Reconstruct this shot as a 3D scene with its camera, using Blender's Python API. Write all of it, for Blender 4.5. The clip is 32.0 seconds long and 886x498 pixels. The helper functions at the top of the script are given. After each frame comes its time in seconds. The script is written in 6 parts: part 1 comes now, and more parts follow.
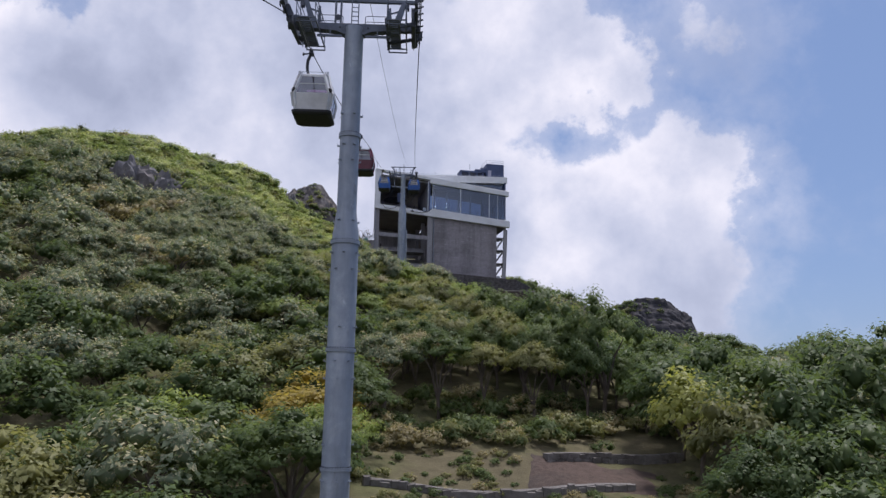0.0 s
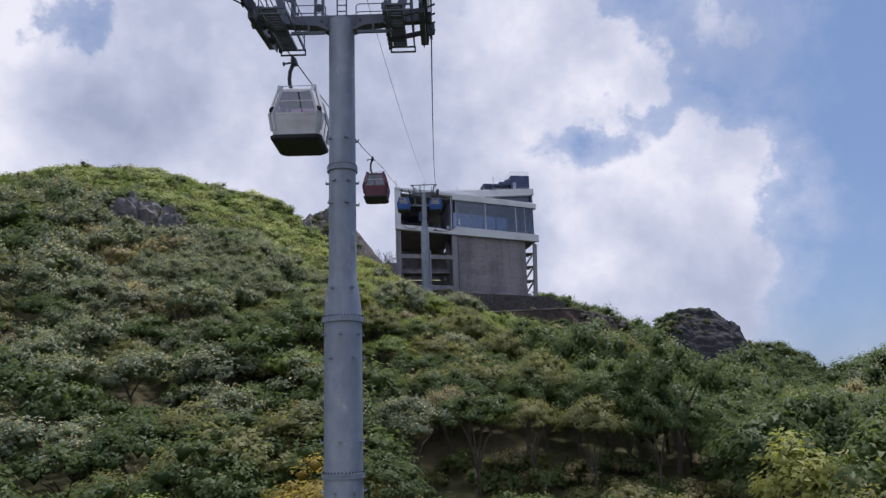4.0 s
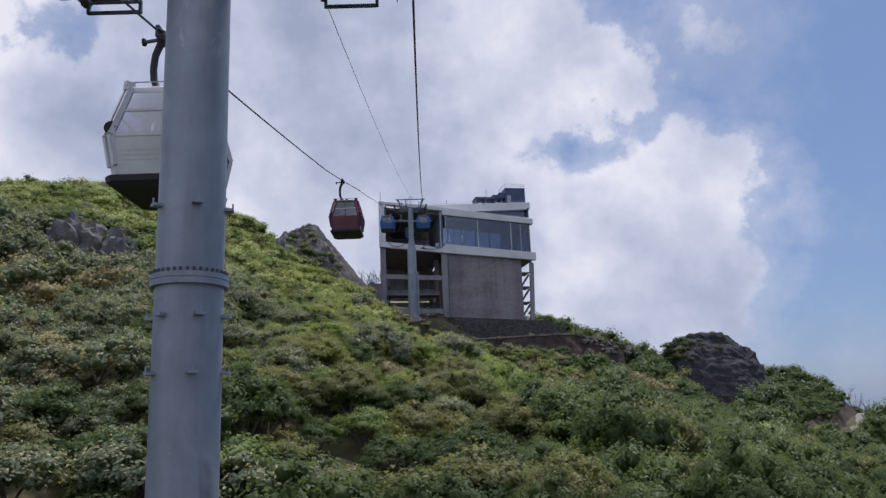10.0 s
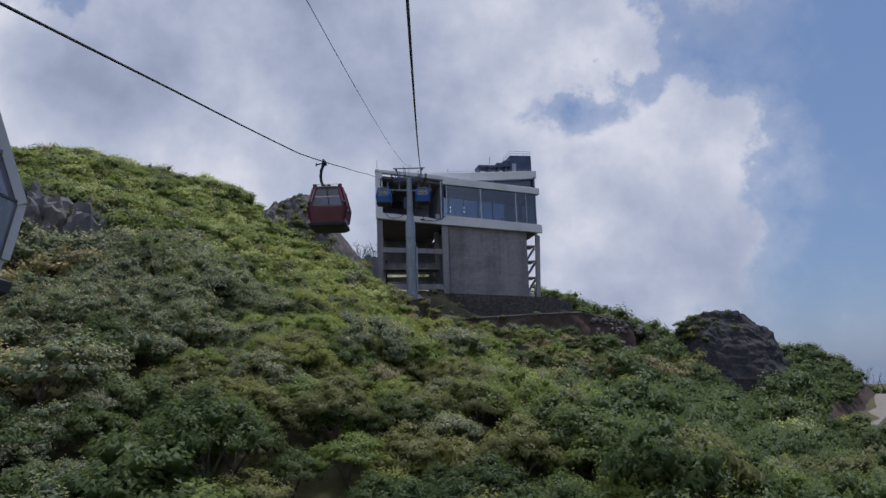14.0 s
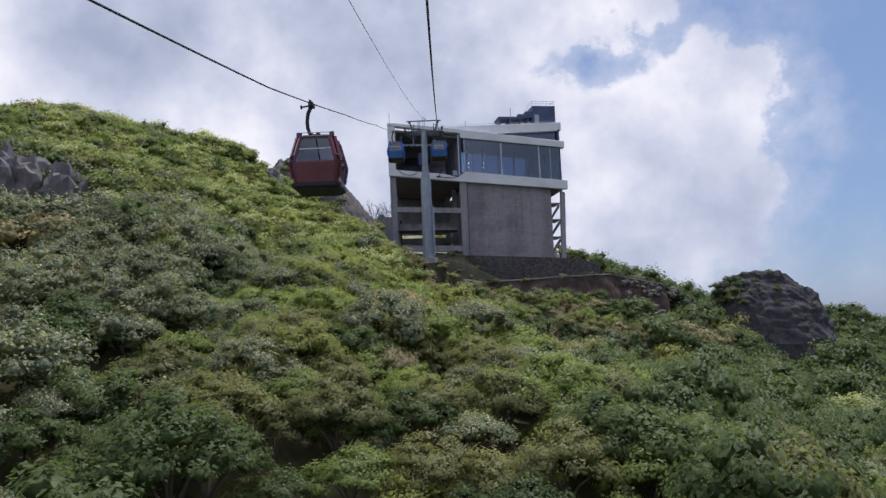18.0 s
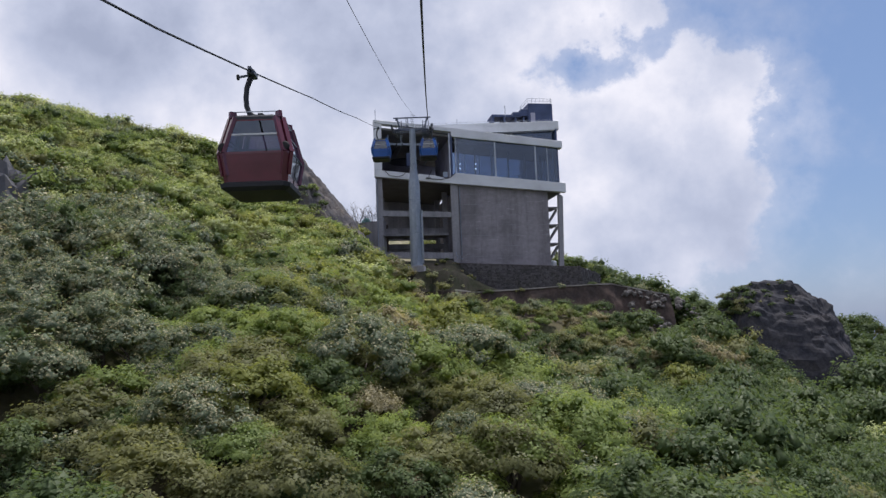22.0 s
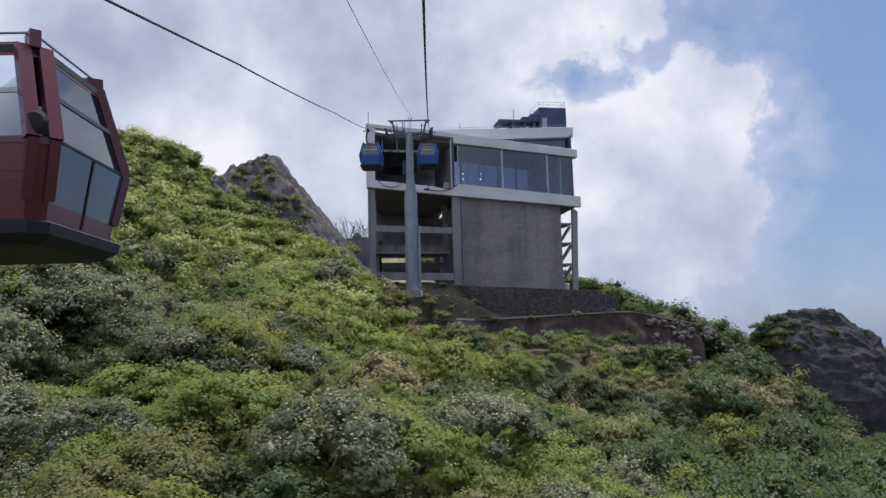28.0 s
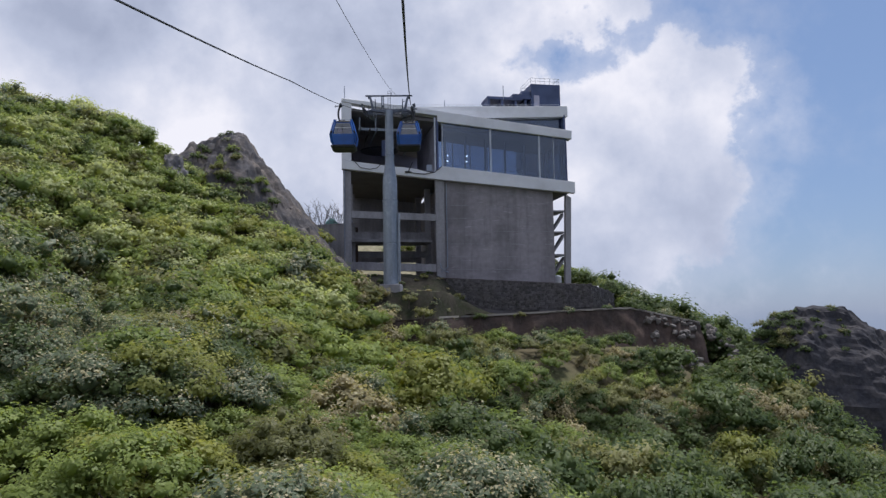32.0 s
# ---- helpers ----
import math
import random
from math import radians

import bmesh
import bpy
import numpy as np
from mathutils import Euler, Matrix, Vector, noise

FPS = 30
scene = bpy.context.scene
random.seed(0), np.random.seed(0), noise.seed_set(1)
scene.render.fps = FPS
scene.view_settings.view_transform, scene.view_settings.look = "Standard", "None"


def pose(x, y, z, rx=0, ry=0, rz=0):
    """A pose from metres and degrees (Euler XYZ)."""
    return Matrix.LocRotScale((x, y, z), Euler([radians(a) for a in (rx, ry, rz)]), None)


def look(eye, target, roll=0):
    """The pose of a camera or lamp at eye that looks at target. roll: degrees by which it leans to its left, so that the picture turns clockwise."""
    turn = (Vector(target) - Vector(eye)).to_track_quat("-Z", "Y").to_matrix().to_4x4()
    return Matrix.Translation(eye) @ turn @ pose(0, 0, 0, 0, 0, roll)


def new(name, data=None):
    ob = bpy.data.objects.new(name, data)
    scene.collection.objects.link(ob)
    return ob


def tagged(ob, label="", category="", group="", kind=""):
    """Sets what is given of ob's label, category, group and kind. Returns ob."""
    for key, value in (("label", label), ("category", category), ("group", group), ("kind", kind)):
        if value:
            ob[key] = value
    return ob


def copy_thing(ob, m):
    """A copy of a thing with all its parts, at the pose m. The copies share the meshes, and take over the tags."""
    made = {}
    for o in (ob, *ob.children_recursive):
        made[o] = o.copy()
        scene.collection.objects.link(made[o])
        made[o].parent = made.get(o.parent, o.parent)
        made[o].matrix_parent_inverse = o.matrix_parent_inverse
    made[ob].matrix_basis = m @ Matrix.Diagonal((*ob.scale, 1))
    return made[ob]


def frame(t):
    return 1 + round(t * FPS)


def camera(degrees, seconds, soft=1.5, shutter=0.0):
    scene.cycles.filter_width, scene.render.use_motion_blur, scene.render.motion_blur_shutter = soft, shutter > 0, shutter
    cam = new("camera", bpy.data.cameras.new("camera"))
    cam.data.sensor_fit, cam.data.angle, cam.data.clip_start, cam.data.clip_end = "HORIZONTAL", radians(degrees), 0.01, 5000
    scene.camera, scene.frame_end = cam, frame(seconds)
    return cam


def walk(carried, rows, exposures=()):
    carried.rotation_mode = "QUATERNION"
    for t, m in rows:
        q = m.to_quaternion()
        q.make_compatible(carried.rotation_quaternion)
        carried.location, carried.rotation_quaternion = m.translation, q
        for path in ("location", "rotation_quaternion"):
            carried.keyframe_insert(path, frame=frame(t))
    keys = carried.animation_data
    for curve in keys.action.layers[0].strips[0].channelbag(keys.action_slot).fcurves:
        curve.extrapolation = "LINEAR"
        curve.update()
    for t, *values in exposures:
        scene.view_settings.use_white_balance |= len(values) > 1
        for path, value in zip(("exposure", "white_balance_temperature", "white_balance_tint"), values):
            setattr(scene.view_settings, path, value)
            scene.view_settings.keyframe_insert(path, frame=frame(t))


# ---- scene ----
# the cabin's ride: seconds, x, y, z in metres from the first eye, then yaw, pitch and roll in degrees
cam = camera(60.1, 32.0, soft=1.4)
EXPOSURES = [(0.0, 0.00, 6140, 17), (3.0, -0.06, 6100, 16), (10.0, -0.17, 6060, 15), (12.5, -0.22, 6040, 15), (14.0, -0.42, 5930, 13), (15.2, -0.30, 6040, 13), (16.5, 0.00, 6160, 14), (24.0, -0.01, 6170, 14), (32.0, -0.03, 6160, 13)]
ROWS = [
    (0.0, 0.00, 0.00, 0.00, 4.35, 11.22, -0.97),
    (0.5, -0.13, 1.12, 0.43, 5.58, 11.50, -0.16),
    (1.0, -0.25, 2.25, 0.87, 6.82, 11.87, 1.00),
    (1.5, -0.39, 3.33, 1.32, 7.43, 12.17, 1.67),
    (2.0, -0.53, 4.44, 1.79, 7.54, 12.11, 1.74),
    (2.5, -0.66, 5.54, 2.26, 7.48, 11.93, 1.83),
    (3.0, -0.77, 6.64, 2.72, 7.29, 11.84, 1.84),
    (3.5, -0.89, 7.73, 3.17, 7.06, 11.91, 1.93),
    (4.0, -1.00, 8.83, 3.64, 6.82, 12.11, 1.80),
    (4.5, -1.10, 9.95, 4.11, 6.73, 12.32, 1.95),
    (6.5, -1.66, 14.46, 6.09, 6.41, 12.36, 2.17),
    (7.0, -1.78, 15.57, 6.59, 6.29, 12.35, 2.04),
    (7.5, -1.91, 16.66, 7.06, 6.05, 12.39, 1.69),
    (8.0, -2.04, 17.78, 7.55, 5.90, 12.43, 1.50),
    (8.5, -2.15, 18.86, 8.01, 5.90, 12.55, 1.79),
    (9.0, -2.28, 19.98, 8.49, 6.01, 12.57, 2.06),
    (9.5, -2.40, 21.09, 8.96, 5.98, 12.52, 1.99),
    (10.0, -2.51, 22.18, 9.43, 5.99, 12.50, 2.14),
    (10.5, -2.65, 23.31, 9.93, 6.02, 12.49, 2.23),
    (11.0, -2.74, 24.38, 10.42, 5.98, 12.50, 2.12),
    (11.5, -2.81, 25.29, 10.97, 5.94, 12.59, 2.01),
    (12.0, -2.93, 26.58, 11.39, 5.99, 12.66, 1.90),
    (12.5, -2.99, 27.54, 11.96, 6.00, 12.61, 2.00),
    (13.0, -3.12, 28.62, 12.46, 6.02, 12.27, 1.76),
    (13.5, -3.31, 29.63, 12.92, 6.00, 11.33, 1.90),
    (14.0, -3.46, 30.66, 13.35, 5.89, 9.61, 1.82),
    (14.5, -3.62, 31.71, 13.75, 5.87, 7.45, 1.65),
    (16.5, -4.24, 36.49, 14.65, 7.01, 6.81, 1.80),
    (17.0, -4.39, 37.72, 14.88, 7.18, 7.31, 2.00),
    (17.5, -4.53, 38.79, 15.10, 7.26, 7.04, 2.27),
    (18.0, -4.66, 39.95, 15.34, 7.23, 6.43, 2.33),
    (18.5, -4.79, 41.04, 15.56, 7.16, 6.06, 2.33),
    (19.0, -4.94, 42.21, 15.78, 7.06, 6.23, 2.28),
    (19.5, -5.06, 43.35, 16.01, 6.90, 6.69, 2.10),
    (20.0, -5.22, 44.52, 16.25, 6.81, 6.88, 2.03),
    (20.5, -5.38, 45.64, 16.47, 6.75, 6.67, 2.15),
    (21.0, -5.54, 46.75, 16.69, 6.72, 6.32, 2.15),
    (21.5, -5.70, 47.88, 16.92, 6.56, 6.32, 2.22),
    (22.0, -5.85, 49.01, 17.15, 6.35, 6.56, 2.15),
    (22.5, -5.98, 50.16, 17.41, 6.16, 6.77, 2.01),
    (23.0, -6.12, 51.32, 17.67, 6.08, 6.78, 1.91),
    (23.5, -6.26, 52.42, 17.93, 6.06, 6.55, 1.84),
    (24.0, -6.41, 53.59, 18.20, 6.04, 6.38, 1.73),
    (24.5, -6.54, 54.74, 18.45, 6.02, 6.51, 1.72),
    (26.5, -7.15, 59.28, 19.55, 6.21, 6.59, 1.86),
    (27.0, -7.29, 60.44, 19.80, 6.12, 6.91, 1.72),
    (27.5, -7.42, 61.60, 20.09, 6.09, 7.15, 1.62),
    (28.0, -7.55, 62.74, 20.38, 6.11, 7.24, 1.51),
    (28.5, -7.68, 63.87, 20.67, 6.16, 7.25, 1.47),
    (29.0, -7.82, 65.00, 20.98, 6.14, 7.19, 1.50),
    (29.5, -7.94, 66.10, 21.30, 5.90, 7.09, 1.59),
    (30.0, -8.11, 67.26, 21.60, 5.67, 7.02, 1.88),
    (30.5, -8.20, 68.33, 21.90, 5.61, 6.90, 1.88),
    (31.0, -8.32, 69.47, 22.20, 5.51, 6.72, 1.80),
    (31.5, -8.44, 70.63, 22.50, 5.22, 6.30, 1.52),
    (32.0, -8.55, 71.80, 22.85, 4.65, 5.63, 1.05),
]
walk(cam, [(t, pose(x, y, z, 90 + pitch, roll, yaw)) for t, x, y, z, yaw, pitch, roll in ROWS], EXPOSURES)

# ---- world, sun ----
SUN_EL, SUN_AZ = radians(69), radians(32)      # azimuth from +y towards +x
world = bpy.data.worlds.new("spring_sky")
scene.world = world
world.use_nodes = True
wt = world.node_tree
wt.nodes.clear()


def wn(kind, **kw):
    n = wt.nodes.new(kind)
    for k, v in kw.items():
        if k.startswith("i_"):
            n.inputs[int(k[2:])].default_value = v
        elif k == "op":
            n.operation = v
    return n


def wmath(op, a, b=None, c=None, clamp=False):
    n = wt.nodes.new("ShaderNodeMath")
    n.operation, n.use_clamp = op, clamp
    for i, v in enumerate((a, b, c)):
        if v is None:
            continue
        if isinstance(v, (int, float)):
            n.inputs[i].default_value = v
        else:
            wt.links.new(v, n.inputs[i])
    return n.outputs[0]


def wnoise(vec, scale, detail, rough, lac=2.0, dist=0.0):
    n = wt.nodes.new("ShaderNodeTexNoise")
    n.inputs["Scale"].default_value, n.inputs["Detail"].default_value = scale, detail
    n.inputs["Roughness"].default_value, n.inputs["Lacunarity"].default_value = rough, lac
    n.inputs["Distortion"].default_value = dist
    wt.links.new(vec, n.inputs["Vector"])
    return n.outputs[0]


def wramp(fac, stops):
    n = wt.nodes.new("ShaderNodeValToRGB")
    while len(n.color_ramp.elements) < len(stops):
        n.color_ramp.elements.new(0.5)
    for e, (p, c) in zip(n.color_ramp.elements, stops):
        e.position, e.color = p, (*c, 1)
    wt.links.new(fac, n.inputs[0])
    return n.outputs[0]


tc = wn("ShaderNodeTexCoord")
way = tc.outputs["Generated"]
# ragged rims: the direction is shaken a little before the banks are looked up
shake = wn("ShaderNodeTexNoise")
shake.inputs["Scale"].default_value, shake.inputs["Detail"].default_value, shake.inputs["Roughness"].default_value = 9.0, 6.0, 0.6
wt.links.new(way, shake.inputs["Vector"])
sh1 = wn("ShaderNodeVectorMath", op="SUBTRACT")
wt.links.new(shake.outputs["Color"], sh1.inputs[0])
sh1.inputs[1].default_value = (0.5, 0.5, 0.5)
sh2 = wn("ShaderNodeVectorMath", op="MULTIPLY_ADD")
wt.links.new(sh1.outputs[0], sh2.inputs[0])
sh2.inputs[1].default_value = (0.17, 0.17, 0.17)
wt.links.new(way, sh2.inputs[2])
ragged = sh2.outputs[0]
sky = wn("ShaderNodeTexSky")
sky.sky_type, sky.sun_disc = "NISHITA", False
sky.sun_elevation, sky.sun_rotation = SUN_EL, SUN_AZ
sky.air_density, sky.dust_density, sky.ozone_density = 1.0, 0.8, 1.5


def bank(centre, size):
    """How far inside a cloud bank a direction lies: 1 in its middle, 0 at its rim."""
    n = wn("ShaderNodeVectorMath", op="DISTANCE")
    wt.links.new(ragged, n.inputs[0])
    n.inputs[1].default_value = centre
    return wmath("MULTIPLY_ADD", n.outputs["Value"], -1.0 / size, 1.0)


# cumulus banks of that morning, the gaps between them, and unseen banks for fill light
BANKS = [((-0.403, 0.82, 0.406), 0.50), ((-0.60, 0.72, 0.34), 0.55), ((0.01, 0.90, 0.435), 0.12), ((0.11, 0.908, 0.40), 0.085),
         ((0.17, 0.958, 0.20), 0.145), ((0.225, 0.935, 0.26), 0.085), ((-0.05, 0.97, 0.22), 0.26), ((0.13, 0.98, 0.12), 0.14),
         # these three lie out of view, added overhead and behind to lift the ambient light
         ((0.0, -0.25, 0.97), 0.82), ((-0.5, -0.8, 0.3), 0.6), ((0.6, -0.7, 0.35), 0.5)]
GAPS = [((0.085, 0.934, 0.346), 0.075, 0.42), ((0.02, 0.945, 0.322), 0.05, 0.22), ((-0.501, 0.741, 0.450), 0.075, 0.85)]
field = wmath("MAXIMUM", bank(*BANKS[0]), -0.45)
for b in BANKS[1:]:
    field = wmath("SMOOTH_MAX", field, bank(*b), 0.12)
field = wmath("SMOOTH_MAX", field, wmath("MULTIPLY_ADD", bank((0.262, 0.863, 0.430), 0.10), 0.36, -0.20), 0.05)
for g in GAPS:
    field = wmath("SUBTRACT", field, wmath("MULTIPLY", wmath("MAXIMUM", bank(*g[:2]), 0.0), g[2]))
billow = wnoise(way, 7.0, 9.0, 0.56, 2.1, 0.0)
puffs = wnoise(way, 2.6, 5.0, 0.5)
fringe = wnoise(way, 26.0, 6.0, 0.6)
field = wmath("ADD", field, wmath("MULTIPLY", wmath("SUBTRACT", billow, 0.5), 0.95))
field = wmath("ADD", field, wmath("MULTIPLY", wmath("SUBTRACT", fringe, 0.5), 0.45))
field = wmath("ADD", field, wmath("MULTIPLY", wmath("SUBTRACT", puffs, 0.5), 0.55))
mr = wn("ShaderNodeMapRange")
mr.interpolation_type = "SMOOTHSTEP"
mr.inputs[1].default_value, mr.inputs[2].default_value = -0.10, 0.26
wt.links.new(field, mr.inputs[0])
veil = wn("ShaderNodeMapRange")
veil.interpolation_type = "SMOOTHSTEP"
veil.inputs[1].default_value, veil.inputs[2].default_value, veil.inputs[4].default_value = -0.42, 0.15, 0.42
wt.links.new(field, veil.inputs[0])
cover = wmath("MULTIPLY", wmath("MAXIMUM", mr.outputs[0], veil.outputs[0]), 0.97)
# thick parts are greyer underneath, rims are bright
tone = wmath("ADD", wmath("MULTIPLY_ADD", wnoise(way, 4.6, 8.0, 0.53, 2.0, 0.0), 2.4, -0.52), wmath("MULTIPLY", field, -0.26))
sep = wn("ShaderNodeSeparateXYZ")
wt.links.new(way, sep.inputs[0])
tone = wmath("ADD", tone, wmath("MULTIPLY", sep.outputs[0], -0.42))
tone = wmath("SUBTRACT", tone, wmath("MULTIPLY", wmath("MAXIMUM", bank((-0.27, 0.845, 0.465), 0.22), 0.0), 0.42))
tone = wmath("ADD", tone, wmath("MULTIPLY", wmath("MAXIMUM", bank((-0.06, 0.90, 0.42), 0.16), 0.0), 0.35))
tone = wmath("ADD", tone, wmath("MULTIPLY", wmath("MAXIMUM", bank((0.15, 0.95, 0.27), 0.17), 0.0), 0.40))
tone = wmath("SUBTRACT", tone, wmath("MULTIPLY", wmath("MAXIMUM", bank((-0.05, 0.945, 0.33), 0.24), 0.0), 0.22))
tone = wmath("ADD", tone, wmath("MULTIPLY", wmath("MAXIMUM", bank((-0.40, 0.88, 0.25), 0.28), 0.0), 0.30))
cloud = wramp(tone, [(0.15, (4.0, 4.4, 5.5)), (0.42, (5.3, 5.7, 6.8)), (0.68, (7.0, 7.2, 8.0)), (0.96, (9.4, 9.2, 9.4))])
haze = wn("ShaderNodeMixRGB")
wt.links.new(sky.outputs[0], haze.inputs[1])
haze.inputs[2].default_value = (2.25, 3.4, 5.85, 1)
haze.inputs[0].default_value = 0.6
mixed = wn("ShaderNodeMixRGB")
wt.links.new(cover, mixed.inputs[0])
wt.links.new(haze.outputs[0], mixed.inputs[1])
wt.links.new(cloud, mixed.inputs[2])
bg = wn("ShaderNodeBackground")
bg.inputs[1].default_value = 0.1
wt.links.new(mixed.outputs[0], bg.inputs[0])
wo = wn("ShaderNodeOutputWorld")
wt.links.new(bg.outputs[0], wo.inputs[0])

sun_data = bpy.data.lights.new("sun", "SUN")
sun_data.energy, sun_data.angle, sun_data.color = 4.0, radians(10.0), (1.0, 0.95, 0.86)
sun = new("sun", sun_data)
sun_dir = Vector((math.sin(SUN_AZ) * math.cos(SUN_EL), math.cos(SUN_AZ) * math.cos(SUN_EL), math.sin(SUN_EL)))
sun.matrix_world = look(sun_dir * 400, (0, 0, 0))


# ---- materials ----
def material(name, colour, rough=0.7, metal=0.0, vary=0.12, grain=6.0, stain=0.5, bump=0.15, bump_scale=40.0, second=None, streak=False,
             per_object=0.0, per_island=0.0, spec=0.4):
    """A weathered surface: two scales of tone, a stain colour, fine relief."""
    m = bpy.data.materials.new(name)
    m.use_nodes = True
    t = m.node_tree
    n, l = t.nodes, t.links
    p = n["Principled BSDF"]
    p.inputs["Roughness"].default_value, p.inputs["Metallic"].default_value = rough, metal
    p.inputs["Specular IOR Level"].default_value = spec
    co = n.new("ShaderNodeTexCoord").outputs["Object"]
    if streak:
        mp = n.new("ShaderNodeMapping")
        mp.inputs["Scale"].default_value = (1, 1, 0.12)
        l.new(co, mp.inputs[0])
        wide = mp.outputs[0]
    else:
        wide = co

    def nz(vec, sc, det):
        x = n.new("ShaderNodeTexNoise")
        x.inputs["Scale"].default_value, x.inputs["Detail"].default_value, x.inputs["Roughness"].default_value = sc, det, 0.6
        l.new(vec, x.inputs["Vector"])
        return x.outputs[0]

    big, small = nz(wide, stain, 5), nz(co, grain, 8)
    mixn = n.new("ShaderNodeMixRGB")
    r = n.new("ShaderNodeMapRange")
    r.inputs[1].default_value, r.inputs[2].default_value = 0.42, 0.68
    l.new(big, r.inputs[0])
    l.new(r.outputs[0], mixn.inputs[0])
    mixn.inputs[1].default_value = (*colour, 1)
    mixn.inputs[2].default_value = (*(second or [c * 0.7 for c in colour]), 1)
    hsv = n.new("ShaderNodeHueSaturation")
    val = n.new("ShaderNodeMath")
    val.operation = "MULTIPLY_ADD"
    l.new(small, val.inputs[0])
    val.inputs[1].default_value, val.inputs[2].default_value = vary * 2.4, 1 - vary * 1.2
    v = val.outputs[0]
    for amount, kind, sock in ((per_object, "ShaderNodeObjectInfo", "Random"), (per_island, "ShaderNodeNewGeometry", "Random Per Island")):
        if amount:
            o = n.new(kind)
            a = n.new("ShaderNodeMath")
            a.operation = "MULTIPLY_ADD"
            l.new(o.outputs[sock], a.inputs[0])
            a.inputs[1].default_value = amount
            l.new(v, a.inputs[2])
            v = a.outputs[0]
    l.new(v, hsv.inputs["Value"])
    l.new(mixn.outputs[0], hsv.inputs["Color"])
    l.new(hsv.outputs[0], p.inputs["Base Color"])
    if bump:
        b = n.new("ShaderNodeBump")
        b.inputs["Strength"].default_value, b.inputs["Distance"].default_value = bump, 0.05
        l.new(nz(co, bump_scale, 6), b.inputs["Height"])
        l.new(b.outputs[0], p.inputs["Normal"])
    return m


def foliage(name, dark, light, bloom=0.0, through_light=0.5, petal=(0.52, 0.50, 0.42)):
    """Leaves: tone differs from tree to tree, clump to clump and leaf to leaf; light comes through; some stand in blossom."""
    m = bpy.data.materials.new(name)
    m.use_nodes = True
    t = m.node_tree
    n, l = t.nodes, t.links
    n.clear()
    geo = n.new("ShaderNodeNewGeometry")
    obj = n.new("ShaderNodeObjectInfo")

    def madd(a, k, c):
        x = n.new("ShaderNodeMath")
        x.operation = "MULTIPLY_ADD"
        l.new(a, x.inputs[0])
        x.inputs[1].default_value = k
        if isinstance(c, float):
            x.inputs[2].default_value = c
        else:
            l.new(c, x.inputs[2])
        return x.outputs[0]

    nz = n.new("ShaderNodeTexNoise")
    nz.inputs["Scale"].default_value, nz.inputs["Detail"].default_value = 0.35, 3
    l.new(geo.outputs["Position"], nz.inputs["Vector"])
    cell = n.new("ShaderNodeTexVoronoi")
    cell.inputs["Scale"].default_value = 13.0
    l.new(geo.outputs["Position"], cell.inputs["Vector"])
    rgb = n.new("ShaderNodeSeparateColor")
    l.new(cell.outputs["Color"], rgb.inputs[0])
    tone = madd(nz.outputs[0], 0.55, -0.42)
    tone = madd(geo.outputs["Random Per Island"], 0.55, tone)
    tone = madd(obj.outputs["Random"], 0.62, tone)
    tone = madd(rgb.outputs[0], 0.12, tone)
    mix = n.new("ShaderNodeMixRGB")
    mix.use_clamp = True
    l.new(tone, mix.inputs[0])
    mix.inputs[1].default_value, mix.inputs[2].default_value = (*dark, 1), (*light, 1)
    col = mix.outputs[0]
    if bloom:
        pn = n.new("ShaderNodeTexNoise")
        pn.inputs["Scale"].default_value, pn.inputs["Detail"].default_value = 1.3, 2
        l.new(geo.outputs["Position"], pn.inputs["Vector"])
        pick = madd(pn.outputs[0], 0.9, rgb.outputs[1])
        st_ = n.new("ShaderNodeMapRange")
        st_.inputs[1].default_value, st_.inputs[2].default_value = 1.45 - bloom - 0.06, 1.45 - bloom + 0.06
        l.new(pick, st_.inputs[0])
        m2 = n.new("ShaderNodeMixRGB")
        l.new(st_.outputs[0], m2.inputs[0])
        l.new(col, m2.inputs[1])
        m2.inputs[2].default_value = (*petal, 1)
        col = m2.outputs[0]
    d = n.new("ShaderNodeBsdfPrincipled")
    d.inputs["Roughness"].default_value = 0.5
    d.inputs["Specular IOR Level"].default_value = 0.22
    tr = n.new("ShaderNodeBsdfTranslucent")
    l.new(col, d.inputs["Base Color"])
    warm = n.new("ShaderNodeMixRGB")      # light that comes through a leaf is yellower
    warm.blend_type = "MULTIPLY"
    warm.inputs[0].default_value, warm.inputs[2].default_value = 1.0, (1.18, 1.15, 0.72, 1)
    l.new(col, warm.inputs[1])
    l.new(warm.outputs[0], tr.inputs["Color"])
    ms = n.new("ShaderNodeMixShader")
    ms.inputs[0].default_value = through_light
    l.new(d.outputs[0], ms.inputs[1])
    l.new(tr.outputs[0], ms.inputs[2])
    out = n.new("ShaderNodeOutputMaterial")
    l.new(ms.outputs[0], out.inputs[0])
    return m


